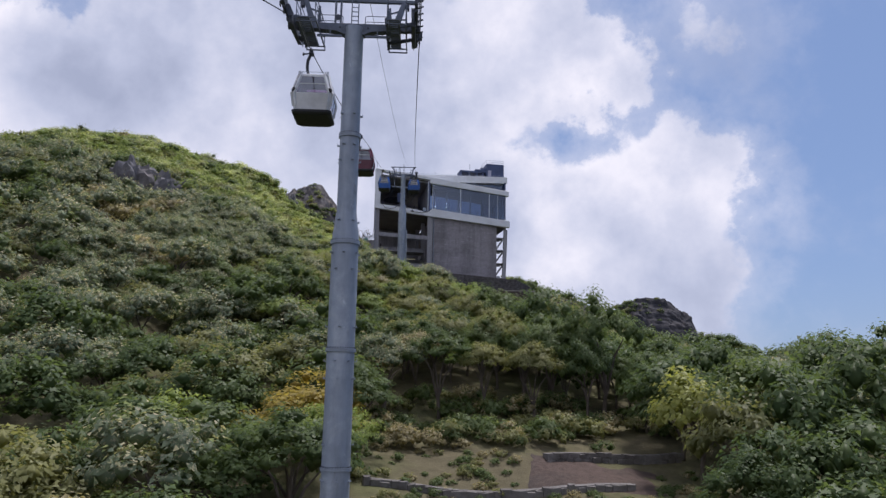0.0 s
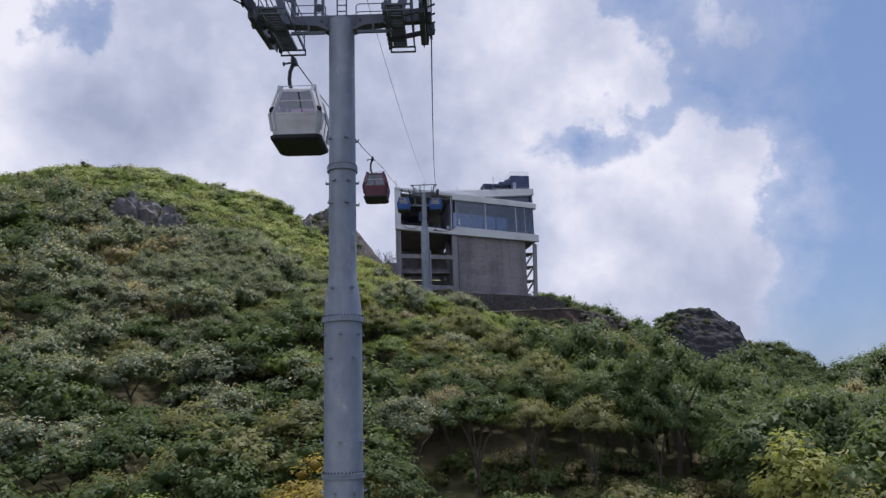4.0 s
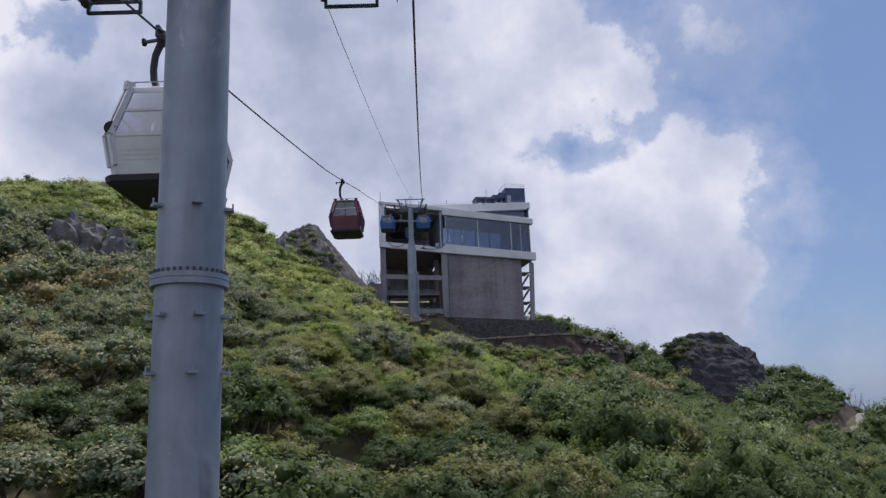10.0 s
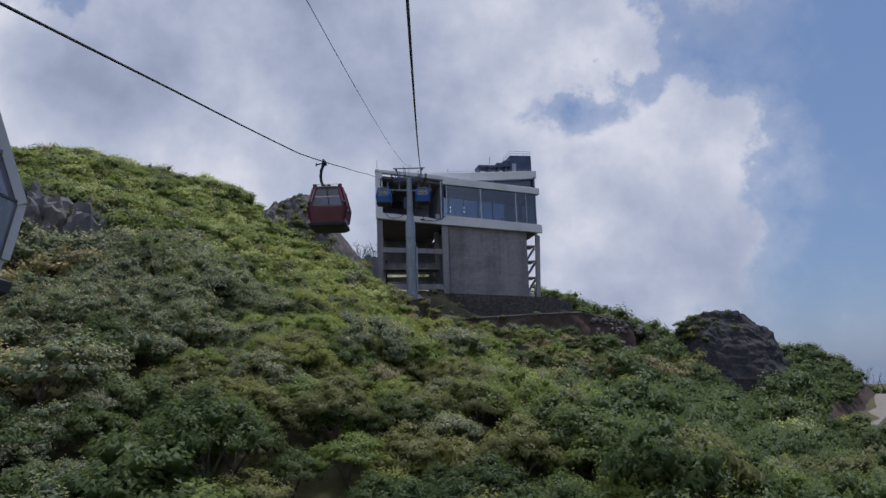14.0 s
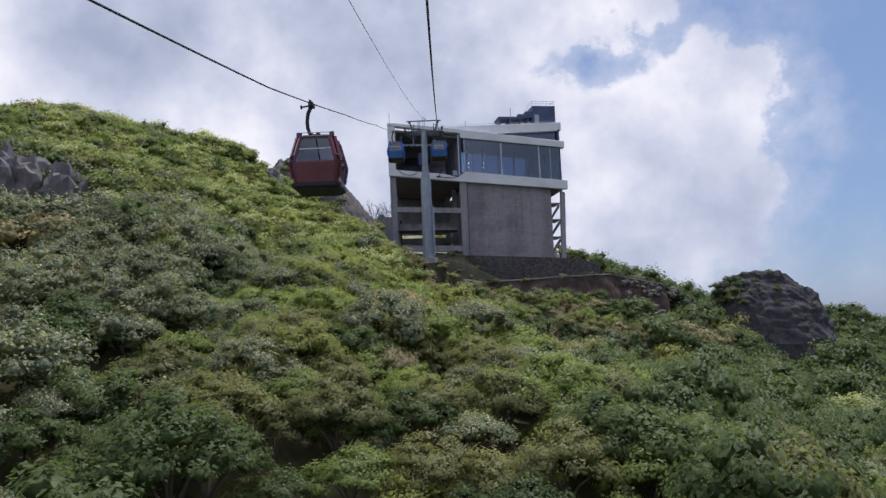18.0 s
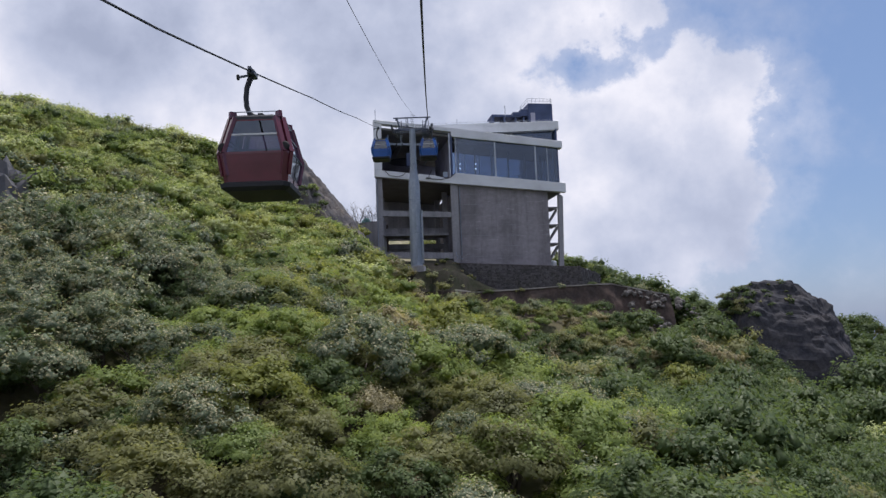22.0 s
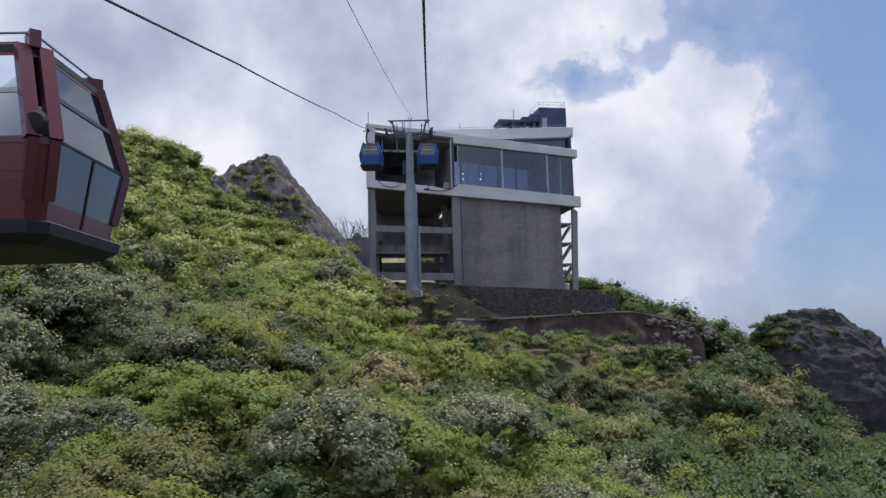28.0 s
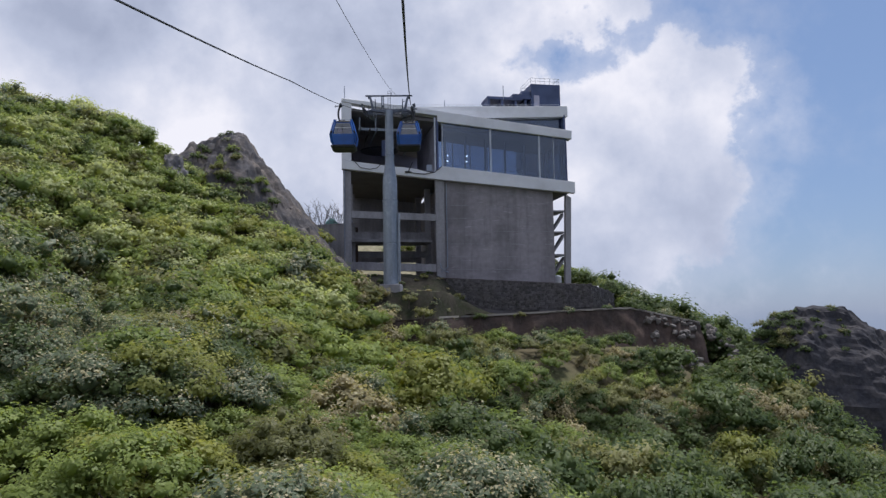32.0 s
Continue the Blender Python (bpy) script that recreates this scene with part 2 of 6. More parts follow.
def glazing(name, tint, clear=0.5, gloss=0.06):
    """Tinted pane: light passes, tinted, and a clear reflection lies over it."""
    m = bpy.data.materials.new(name)
    m.use_nodes = True
    t = m.node_tree
    n, l = t.nodes, t.links
    n.clear()
    tr = n.new("ShaderNodeBsdfTransparent")
    tr.inputs[0].default_value = (*tint, 1)
    gl = n.new("ShaderNodeBsdfGlossy")
    gl.inputs["Roughness"].default_value = gloss
    gl.inputs["Color"].default_value = (0.85, 0.92, 1.0, 1)
    fr = n.new("ShaderNodeFresnel")
    fr.inputs[0].default_value = 1.5
    a = n.new("ShaderNodeMath")
    a.operation, a.use_clamp = "ADD", True
    l.new(fr.outputs[0], a.inputs[0])
    a.inputs[1].default_value = 1 - clear - 0.3
    ms = n.new("ShaderNodeMixShader")
    l.new(a.outputs[0], ms.inputs[0])
    l.new(tr.outputs[0], ms.inputs[1])
    l.new(gl.outputs[0], ms.inputs[2])
    out = n.new("ShaderNodeOutputMaterial")
    l.new(ms.outputs[0], out.inputs[0])
    return m


def weathered_zinc(name, colour):
    """Hot-dip zinc: cloudy patches, chalky runs and a few brown drips down the tube."""
    m = material(name, colour, 0.55, 0.3, 0.2, 2.2, 1.1, 0.1, 30, [c * 0.66 for c in colour], True)
    t = m.node_tree
    n, l = t.nodes, t.links
    p = n["Principled BSDF"]
    base = p.inputs["Base Color"].links[0].from_socket
    co = n.new("ShaderNodeTexCoord").outputs["Object"]
    for size, lo, hi, tint in (((0.9, 0.9, 0.55), 0.50, 0.72, (1.35, 1.3, 1.22)), ((2.6, 2.6, 0.35), 0.60, 0.75, (0.62, 0.56, 0.50)), ((1.7, 1.7, 1.1), 0.62, 0.70, (1.5, 1.45, 1.4))):
        mp = n.new("ShaderNodeMapping")
        mp.inputs["Scale"].default_value = size
        l.new(co, mp.inputs[0])
        x = n.new("ShaderNodeTexNoise")
        x.inputs["Scale"].default_value, x.inputs["Detail"].default_value, x.inputs["Roughness"].default_value = 1.0, 7, 0.68
        x.inputs["Distortion"].default_value = 0.6
        l.new(mp.outputs[0], x.inputs["Vector"])
        r = n.new("ShaderNodeMapRange")
        r.inputs[1].default_value, r.inputs[2].default_value = lo, hi
        l.new(x.outputs[0], r.inputs[0])
        mx = n.new("ShaderNodeMixRGB")
        mx.blend_type = "MULTIPLY"
        l.new(r.outputs[0], mx.inputs[0])
        l.new(base, mx.inputs[1])
        mx.inputs[2].default_value = (*tint, 1)
        base = mx.outputs[0]
    l.new(base, p.inputs["Base Color"])
    return m


GALV = weathered_zinc("galvanised_steel", (0.275, 0.315, 0.385))
# blue-grey head steel, darker than the tube: its backlit shade is in the colour
HEADSTEEL = material("weathered_backlit_steel", (0.12, 0.14, 0.185), 0.55, 0.3, 0.14, 5.0, 1.2, 0.08, 40)
DARKSTEEL = material("dark_machinery_steel", (0.085, 0.095, 0.12), 0.55, 0.5, 0.15, 8, 2, 0.1, 60)
ROPE = material("greased_wire_rope", (0.035, 0.037, 0.042), 0.5, 0.6, 0.2, 20, 4, 0.3, 120)
RUBBER = material("black_rubber", (0.02, 0.02, 0.022), 0.8)
def poured(name, colour):
    """Fair-faced concrete: pours lie in uneven level bands, water has run down it, and it is blotched and pitted."""
    m = material(name, colour, 0.88, 0, 0.30, 1.3, 0.30, 0.35, 9, [c * 0.68 for c in colour], True, spec=0.25)
    t = m.node_tree
    n, l = t.nodes, t.links
    p = n["Principled BSDF"]
    base = p.inputs["Base Color"].links[0].from_socket
    co = n.new("ShaderNodeTexCoord").outputs["Object"]
    for size, lo, hi, dark in (((0.10, 0.1, 0.42), 0.46, 0.62, 0.84), ((1.6, 1.6, 0.10), 0.52, 0.72, 0.76), ((0.5, 0.5, 2.6), 0.60, 0.66, 1.28)):
        mp = n.new("ShaderNodeMapping")
        mp.inputs["Scale"].default_value = size
        l.new(co, mp.inputs[0])
        x = n.new("ShaderNodeTexNoise")
        x.inputs["Scale"].default_value, x.inputs["Detail"].default_value, x.inputs["Roughness"].default_value = 1.0, 6, 0.65
        l.new(mp.outputs[0], x.inputs["Vector"])
        r = n.new("ShaderNodeMapRange")
        r.inputs[1].default_value, r.inputs[2].default_value = lo, hi
        l.new(x.outputs[0], r.inputs[0])
        mx = n.new("ShaderNodeMixRGB")
        mx.blend_type = "MULTIPLY"
        l.new(r.outputs[0], mx.inputs[0])
        l.new(base, mx.inputs[1])
        mx.inputs[2].default_value = (dark, dark, dark, 1)
        base = mx.outputs[0]
    l.new(base, p.inputs["Base Color"])
    return m


CONCRETE = poured("fair_faced_concrete", (0.285, 0.268, 0.292))
BEAM = material("grey_concrete_beam", (0.275, 0.273, 0.295), 0.85, 0, 0.25, 3, 0.7, 0.2, 15, (0.18, 0.175, 0.195), True)
FASCIA = material("white_metal_cladding", (0.66, 0.68, 0.72), 0.45, 0.0, 0.05, 1.5, 0.3, 0.02, 10, (0.56, 0.575, 0.61))
DARKCLAD = material("dark_hall_lining", (0.42, 0.42, 0.52), 0.7, 0, 0.1, 2, 0.5)
SOFFIT = material("station_ceiling", (0.30, 0.29, 0.315), 0.8, 0, 0.1, 2, 0.5)
FLOORM = material("station_floor_screed", (0.09, 0.083, 0.092), 0.7, 0, 0.12, 2, 0.4)
BOXCLAD = material("slate_blue_cladding", (0.07, 0.095, 0.19), 0.6, 0.1, 0.08, 2, 0.5)
ALU = material("aluminium_mullion", (0.45, 0.48, 0.52), 0.4, 0.6, 0.05, 3, 1)
GLASS = glazing("blue_tinted_glass", (0.49, 0.57, 0.68), 0.64, 0.02)
LOUNGE = material("pale_blue_lounge_wall", (0.27, 0.33, 0.45), 0.7, 0, 0.1, 1.0, 0.3)
CABGLASS = glazing("smoked_cabin_glass", (0.17, 0.145, 0.21), 0.62, 0.03)
CABPINK = glazing("pink_tinted_cabin_glass", (0.46, 0.33, 0.44), 0.60, 0.03)
RED = material("deep_red_cabin_paint", (0.125, 0.026, 0.042), 0.22, 0.0, 0.05, 2, 0.7, 0.01, 10, spec=0.6)
BLUE = material("blue_cabin_paint", (0.02, 0.10, 0.38), 0.3, 0.1, 0.05, 2, 0.7, 0.01, 10, spec=0.6)
WHITE = material("white_cabin_paint", (0.62, 0.63, 0.66), 0.3, 0.0, 0.04, 2, 0.7, 0.01, 10, spec=0.6)
PAN = material("charcoal_floor_pan", (0.03, 0.032, 0.04), 0.6, 0.2, 0.1, 4, 1)
SEAT = material("grey_seat_shell", (0.12, 0.12, 0.14), 0.6)
ROCK = material("weathered_dark_rock", (0.036, 0.037, 0.046), 0.9, 0, 0.6, 2.2, 0.4, 1.0, 1.6, (0.075, 0.070, 0.074), spec=0.2)
CLIFF = material("grey_cliff_rock", (0.085, 0.083, 0.092), 0.9, 0, 0.6, 2.6, 0.45, 1.0, 2.0, (0.18, 0.155, 0.14), spec=0.2)
CRAG = material("pale_grey_crag", (0.13, 0.128, 0.14), 0.9, 0, 0.5, 1.4, 0.25, 1.0, 3.0, (0.20, 0.18, 0.175), spec=0.2)
PALEROCK = material("pale_broken_rock", (0.165, 0.155, 0.15), 0.9, 0, 0.5, 2.4, 0.5, 1.0, 5.0, (0.10, 0.09, 0.085), spec=0.2)
STONE = material("dark_retaining_stone", (0.062, 0.058, 0.060), 0.9, 0, 0.35, 2.5, 0.4, 0.6, 10, (0.06, 0.056, 0.052), per_island=1.1, spec=0.2)
EARTH = material("brown_earth_bank", (0.088, 0.066, 0.058), 0.95, 0, 0.45, 2.6, 0.3, 1.0, 6, (0.055, 0.047, 0.044), spec=0.1)
GRAVEL = material("pale_track_gravel", (0.23, 0.215, 0.195), 0.95, 0, 0.2, 3, 0.4, 0.4, 12, (0.22, 0.20, 0.18), spec=0.1)
GROUND = material("woodland_floor", (0.105, 0.092, 0.058), 0.95, 0, 0.45, 1.2, 0.12, 1.0, 4, (0.10, 0.105, 0.05), spec=0.1)
GRASS = material("rough_grass_bank", (0.052, 0.047, 0.038), 0.95, 0, 0.6, 2.6, 0.5, 1.0, 5, (0.026, 0.034, 0.017), spec=0.1)
DRYGRASS = material("dry_beige_grass", (0.34, 0.31, 0.22), 0.95, 0, 0.5, 1.6, 0.3, 1.0, 4, (0.22, 0.22, 0.13), spec=0.1)
TEAL = material("faded_teal_sheet", (0.16, 0.33, 0.30), 0.6, 0, 0.1, 2, 0.6)
BARK = material("grey_brown_bark", (0.12, 0.10, 0.085), 0.9, 0, 0.25, 8, 2, 0.6, 30, spec=0.1)
LEAVES = {
    "fresh": foliage("fresh_green_leaves", (0.150, 0.210, 0.066), (0.335, 0.402, 0.126)),
    # tones include light: pale the upper slope's sun and haze, deep the gully's shade
    "pale": foliage("pale_young_leaves", (0.295, 0.340, 0.165), (0.530, 0.570, 0.285)),
    "deep": foliage("deep_green_leaves", (0.072, 0.114, 0.047), (0.158, 0.208, 0.082)),
    "olive": foliage("olive_green_leaves", (0.148, 0.160, 0.072), (0.285, 0.290, 0.128)),
    "grey": foliage("grey_green_leaves", (0.120, 0.162, 0.108), (0.215, 0.264, 0.172), 0.14, petal=(0.42, 0.395, 0.27)),
    "tawny": foliage("tawny_young_leaves", (0.210, 0.188, 0.105), (0.375, 0.330, 0.185), 0.18, petal=(0.48, 0.44, 0.33)),
    "yellow": foliage("yellow_green_leaves", (0.205, 0.232, 0.062), (0.385, 0.400, 0.125)),
    "golden": foliage("golden_young_leaves", (0.25, 0.205, 0.050), (0.43, 0.345, 0.100)),
}
BLOSSOM = foliage("cream_white_blossom", (0.36, 0.325, 0.195), (0.55, 0.505, 0.31), through_light=0.35)
LAMPGLOW = bpy.data.materials.new("hall_lamp")
LAMPGLOW.use_nodes = True
LAMPGLOW.node_tree.nodes["Principled BSDF"].inputs["Emission Color"].default_value = (1, 0.95, 0.85, 1)
LAMPGLOW.node_tree.nodes["Principled BSDF"].inputs["Emission Strength"].default_value = 6


# ---- mesh helpers ----
def part(name, bm, mat, parent=None, label="", smooth=False, m=None):
    """Links a bmesh as one mesh object under a thing or a part."""
    bmesh.ops.recalc_face_normals(bm, faces=bm.faces)
    me = bpy.data.meshes.new(name)
    bm.to_mesh(me)
    bm.free()
    for k in (mat if isinstance(mat, (list, tuple)) else (mat,)):
        me.materials.append(k)
    if smooth:
        me.shade_smooth()
        me.set_sharp_from_angle(angle=radians(40))
    ob = new(name, me)
    if parent:
        ob.parent = parent
    if m is not None:
        ob.matrix_basis = m
    if label:
        ob["label"] = label
    return ob


def thing(name, m, label, category, group="", kind=""):
    return tagged(new_empty(name, m), label, category, group, kind)


def new_empty(name, m):
    e = new(name)
    e.empty_display_size = 0.3
    e.matrix_basis = m
    return e


def add_box(bm, x0, x1, y0, y1, z0, z1, bevel=0.0):
    r = bmesh.ops.create_cube(bm, size=1.0)
    for v in r["verts"]:
        v.co = Vector(((x0 + x1) / 2 + v.co.x * (x1 - x0), (y0 + y1) / 2 + v.co.y * (y1 - y0), (z0 + z1) / 2 + v.co.z * (z1 - z0)))
    if bevel:
        es = list({e for v in r["verts"] for e in v.link_edges})
        bmesh.ops.bevel(bm, geom=es, offset=bevel, segments=1, affect="EDGES")
    return bm


def box(x0, x1, y0, y1, z0, z1, bevel=0.0):
    return add_box(bmesh.new(), x0, x1, y0, y1, z0, z1, bevel)


def add_bar(bm, a, b, w, h=None, sides=4):
    """A straight bar from a to b; w thick (and h high), or round with more sides."""
    a, b = Vector(a), Vector(b)
    h = h or w
    q = (b - a).to_track_quat("Z", "Y")
    rings = []
    for p in (a, b):
        ring = []
        for i in range(sides):
            t = 2 * math.pi * (i + 0.5) / sides
            k = 1 / math.cos(math.pi / sides) if sides == 4 else 1
            ring.append(bm.verts.new(p + q @ Vector((math.cos(t) * w / 2 * k, math.sin(t) * h / 2 * k, 0))))
        rings.append(ring)
    for i in range(sides):
        j = (i + 1) % sides
        bm.faces.new((rings[0][i], rings[0][j], rings[1][j], rings[1][i]))
    bm.faces.new(rings[0][::-1])
    bm.faces.new(rings[1])
    return bm


def bar(a, b, w, h=None, sides=4):
    return add_bar(bmesh.new(), a, b, w, h, sides)


def add_path(bm, pts, r, sides=8):
    """A round pipe through points."""
    pts = [Vector(p) for p in pts]
    rings = []
    q, last = None, None
    for i, p in enumerate(pts):
        d = (pts[min(i + 1, len(pts) - 1)] - pts[max(i - 1, 0)]).normalized()
        q = last.rotation_difference(d) @ q if q else d.to_track_quat("Z", "Y")
        last = d
        rr = r[i] if isinstance(r, (list, tuple)) else r
        rings.append([bm.verts.new(p + q @ Vector((math.cos(2 * math.pi * k / sides) * rr, math.sin(2 * math.pi * k / sides) * rr, 0))) for k in range(sides)])
    for a, b in zip(rings, rings[1:]):
        for k in range(sides):
            j = (k + 1) % sides
            bm.faces.new((a[k], a[j], b[j], b[k]))
    bm.faces.new(rings[0][::-1])
    bm.faces.new(rings[-1])
    return bm


def revolve(prof, sides=40):
    """A solid of revolution about z from (radius, height) pairs."""
    bm = bmesh.new()
    rings = [[bm.verts.new((r * math.cos(2 * math.pi * k / sides), r * math.sin(2 * math.pi * k / sides), z)) for k in range(sides)] for r, z in prof]
    for a, b in zip(rings, rings[1:]):
        for k in range(sides):
            j = (k + 1) % sides
            bm.faces.new((a[k], a[j], b[j], b[k]))
    bm.faces.new(rings[0][::-1])
    bm.faces.new(rings[-1])
    return bm


def prism(outline, y0, y1, bevel=0.0):
    """An outline in x and z, given depth from y0 to y1."""
    bm = bmesh.new()
    a = [bm.verts.new((x, y0, z)) for x, z in outline]
    b = [bm.verts.new((x, y1, z)) for x, z in outline]
    n = len(a)
    bm.faces.new(a)
    bm.faces.new(b[::-1])
    for i in range(n):
        j = (i + 1) % n
        bm.faces.new((a[i], a[j], b[j], b[i]))
    if bevel:
        bmesh.ops.bevel(bm, geom=list(bm.edges), offset=bevel, segments=1, affect="EDGES")
    return bm


# ---- the lie of the land ----
STATION = pose(-29.4, 170.2, 0, 0, 0, 16.46)
# gentle swells of the hillside on a grid of 8 by 9 centres, after a tilted base plane
SWELLS = [
    -1.8, -4.1, -5.8, -4.6, -3.6, 0.4, 2.1, 0.8,
    -5.8, -1.8, 1.0, 3.7, 0.3, 0.2, 3.9, 1.8,
    -7.2, 0.7, -1.9, -4.2, -0.8, 2.4, 7.2, 3.0,
    2.1, 3.1, 0.3, 5.6, 3.1, -2.1, 4.8, 2.5,
    3.3, 2.6, 2.6, 3.2, -0.3, -1.6, 3.6, 2.4,
    2.1, 11.2, 10.1, -6.9, 1.1, -1.2, 2.3, 3.8,
    -0.1, 5.4, 4.4, 2.5, 10.5, -8.6, -2.1, -1.5,
    -1.0, -1.1, -1.1, 3.4, 4.5, 0.0, 8.2, -2.6,
    -0.2, -0.1, 1.5, 2.7, -2.6, -4.2, -1.6, -6.2,
]
PLANE = (-13.5, -0.169, 0.156)
_cx, _cy = np.linspace(-110, 90, 8), np.linspace(-10, 235, 9)


def fade(v, a, b):
    u = np.clip((v - a) / (b - a), 0, 1)
    return u * u * (3 - 2 * u)


def hill(x, y):
    """Height of the natural hillside."""
    x, y = np.asarray(x, float), np.asarray(y, float)
    z = PLANE[0] + PLANE[1] * np.clip(x, -130, 110) + PLANE[2] * np.clip(y, -60, 240)
    for j, b in enumerate(_cy):
        for i, a in enumerate(_cx):
            z = z + SWELLS[j * 8 + i] * np.exp(-((x - a) ** 2 + (y - b) ** 2) / (2 * 27.0 ** 2))
    far = np.maximum(fade(y, 225, 420), np.maximum(fade(x, 100, 300), np.maximum(fade(-x, 130, 330), fade(-y, 40, 240))))
    return z * (1 - far) - 70 * far


def rim(u):
    """Where the station's terrace breaks off, along the front."""
    return -16.0 + 8.0 * fade(u, 8, 15)


def edge(u):
    """The outer edge of the ledge below the terrace."""
    return rim(u) - 2.2 * (1 - fade(u, 8, 15)) - 1.0 * np.sin(np.clip(u - 14, 0, 30) / 30 * 3.1)


def land(x, y):
    """The hillside with the station's platform, its terraces and the clearing below the first tower."""
    x, y = np.asarray(x, float), np.asarray(y, float)
    z = hill(x, y)
    z = z + 0.5 * np.sin(x * 0.31 + 1.3 * np.sin(y * 0.17)) * np.sin(y * 0.27 + x * 0.08)
    c, s = math.cos(radians(16.46)), math.sin(radians(16.46))
    u, v = (x + 29.4) * c + (y - 170.2) * s, -(x + 29.4) * s + (y - 170.2) * c
    top = 29.4 - 0.045 * np.clip(u, 0, 34)
    k1 = fade(u, -3, -1) * (1 - fade(u, 33, 40))
    plat = fade(v, -2.2, -0.9) * (1 - fade(v, 26, 36)) * k1
    z = z * (1 - plat) + top * plat
    # the ground falls away below the ledge, and a wooded ridge runs on beside the boulder
    w_ = v - edge(u)
    drop = fade(u, -2, 3) * (1 - fade(u, 42, 52)) * fade(w_, -16, -6) * (1 - fade(v, -2.2, -0.9))
    z = z * (1 - drop) + np.minimum(z, 18.9 + 0.12 * np.clip(w_ + 8, -8, 12)) * drop
    # a crease parts the near spur from the far slope, and the spur breaks off towards the gully under the station
    z = z - 2.2 * np.exp(-((x + 27.5 + 0.4 * np.clip(y - 100, 0, 60)) / 3.6) ** 2) * fade(y, 60, 75) * (1 - fade(y, 118, 135))
    z = z - 3.0 * fade(x, -14, -5) * fade(y, 106, 115) * (1 - fade(y, 138, 154)) * (1 - fade(x, 28, 42))
    z = z + 1.5 * fade(y, 104, 124) * fade(-x, 22, 36) * (1 - fade(y, 153, 161))
    z = z + 3.0 * np.exp(-((x + 51.5) / 8) ** 2 - ((y - 153) / 7) ** 2)
    z = z + 5.0 * np.exp(-((x - 57) / 12) ** 2 - ((y - 208) / 9) ** 2)
    return z


def land_at(x, y):
    return float(land(x, y))


def sheet(name, xs, ys, fn, mat, label):
    gx, gy = np.meshgrid(xs, ys)
    gz = fn(gx, gy)
    verts = np.stack([gx.ravel(), gy.ravel(), gz.ravel()], 1)
    nx, ny_ = len(xs), len(ys)
    i = np.arange(nx * ny_).reshape(ny_, nx)
    faces = np.stack([i[:-1, :-1].ravel(), i[:-1, 1:].ravel(), i[1:, 1:].ravel(), i[1:, :-1].ravel()], 1)
    me = bpy.data.meshes.new(name)
    me.from_pydata(verts.tolist(), [], faces.tolist())
    me.shade_smooth()
    me.materials.append(mat)
    return tagged(new(name, me), label, "ground", kind="structure")


def grade(lo, hi, inner_lo, inner_hi, step):
    inner = np.arange(inner_lo, inner_hi + step / 2, step)
    out = inner_hi + np.cumsum(step * 1.18 ** np.arange(1, 45))
    out = np.append(out[out < hi], hi)
    low = inner_lo - np.cumsum(step * 1.18 ** np.arange(1, 45))
    low = np.append(low[low > lo], lo)
    return np.concatenate([low[::-1], inner, out])


ground = sheet("ground", grade(-2600, 2600, -112, 96, 1.3), grade(-1500, 3600, 10, 235, 1.3), land, GROUND, "brown and green woodland floor of a steep hillside")


# ---- wire ropes and towers ----
T1, T2 = Vector((-6.66, 31.42, 17.0)), Vector((-21.44, 158.32, 48.0))
GAUGE = 2.78


def rope_point(side, s, lift=-0.08):
    """A point of the rope between the towers; s 0 to 1; side -1 down line, 1 up line."""
    a = T1 + Vector((side * GAUGE, 0, lift))
    b = T2 + Vector((side * GAUGE, 0, lift))
    p = a.lerp(b, s)
    p.z -= 4 * 1.5 * s * (1 - s)
    if side < 0:      # the down line hangs a little higher in its upper half
        p.z += float(np.interp(s, (0, 0.12, 0.25, 0.4, 0.6, 0.8, 1), (0, 0.2, 0.0, 0.35, 0.75, 0.4, 0)))
        p.x += float(np.interp(s, (0, 0.12, 0.25, 0.4, 0.6, 0.8, 1), (0, -0.15, 0.15, 0.2, -0.4, -0.5, -0.2)))
    else:      # side wind bows the up line a little
        p.x += 0.2 - 1.16 * s + 0.96 * s * s
    return p


def rope(name, side, label):
    pts = [Vector((T1.x + side * GAUGE + (0.2 if side > 0 else 0) + 0.118 * (T1.y - yy), yy, 16.95 - 0.43 * (T1.y - yy))) for yy in (-120, -60, -20, 0, 15, 26)]
    pts += [rope_point(side, i / 40) for i in range(41)]
    end = STATION @ Vector((6.4 + side * 2.6, 9.0, 48.6))
    pts.append(end)
    c = thing(name, Matrix(), label, "cable")
    bm = add_path(bmesh.new(), pts, 0.026, 8)
    part("wire_rope", bm, ROPE, c, smooth=True)
    return c


rope("haul_rope", 1, "dark steel haul rope of the uphill line")
rope("haul_rope", -1, "dark steel haul rope of the downhill line")
cc = thing("signal_cable", Matrix(), "thin dark signal cable slung between the towers", "cable")
p0, p1 = Vector((T1.x + 0.32, T1.y, 19.2)), Vector((T2.x + 1.2, T2.y, 49.4))
part("cable", add_path(bmesh.new(), [p0.lerp(p1, i / 30) - Vector((0, 0, 4 * 1.8 * (i / 30) * (1 - i / 30))) for i in range(31)], 0.011, 6), ROPE, cc, smooth=True)


def sheave(parent, x, y, z, r=0.24):
    w = part("sheave", revolve([(r * 0.4, -0.07), (r, -0.07), (r, -0.035), (r * 0.86, 0), (r, 0.035), (r, 0.07), (r * 0.4, 0.07)], 16), DARKSTEEL, parent, smooth=True,
             m=pose(x, y, z, 0, 90, 0))
    return w


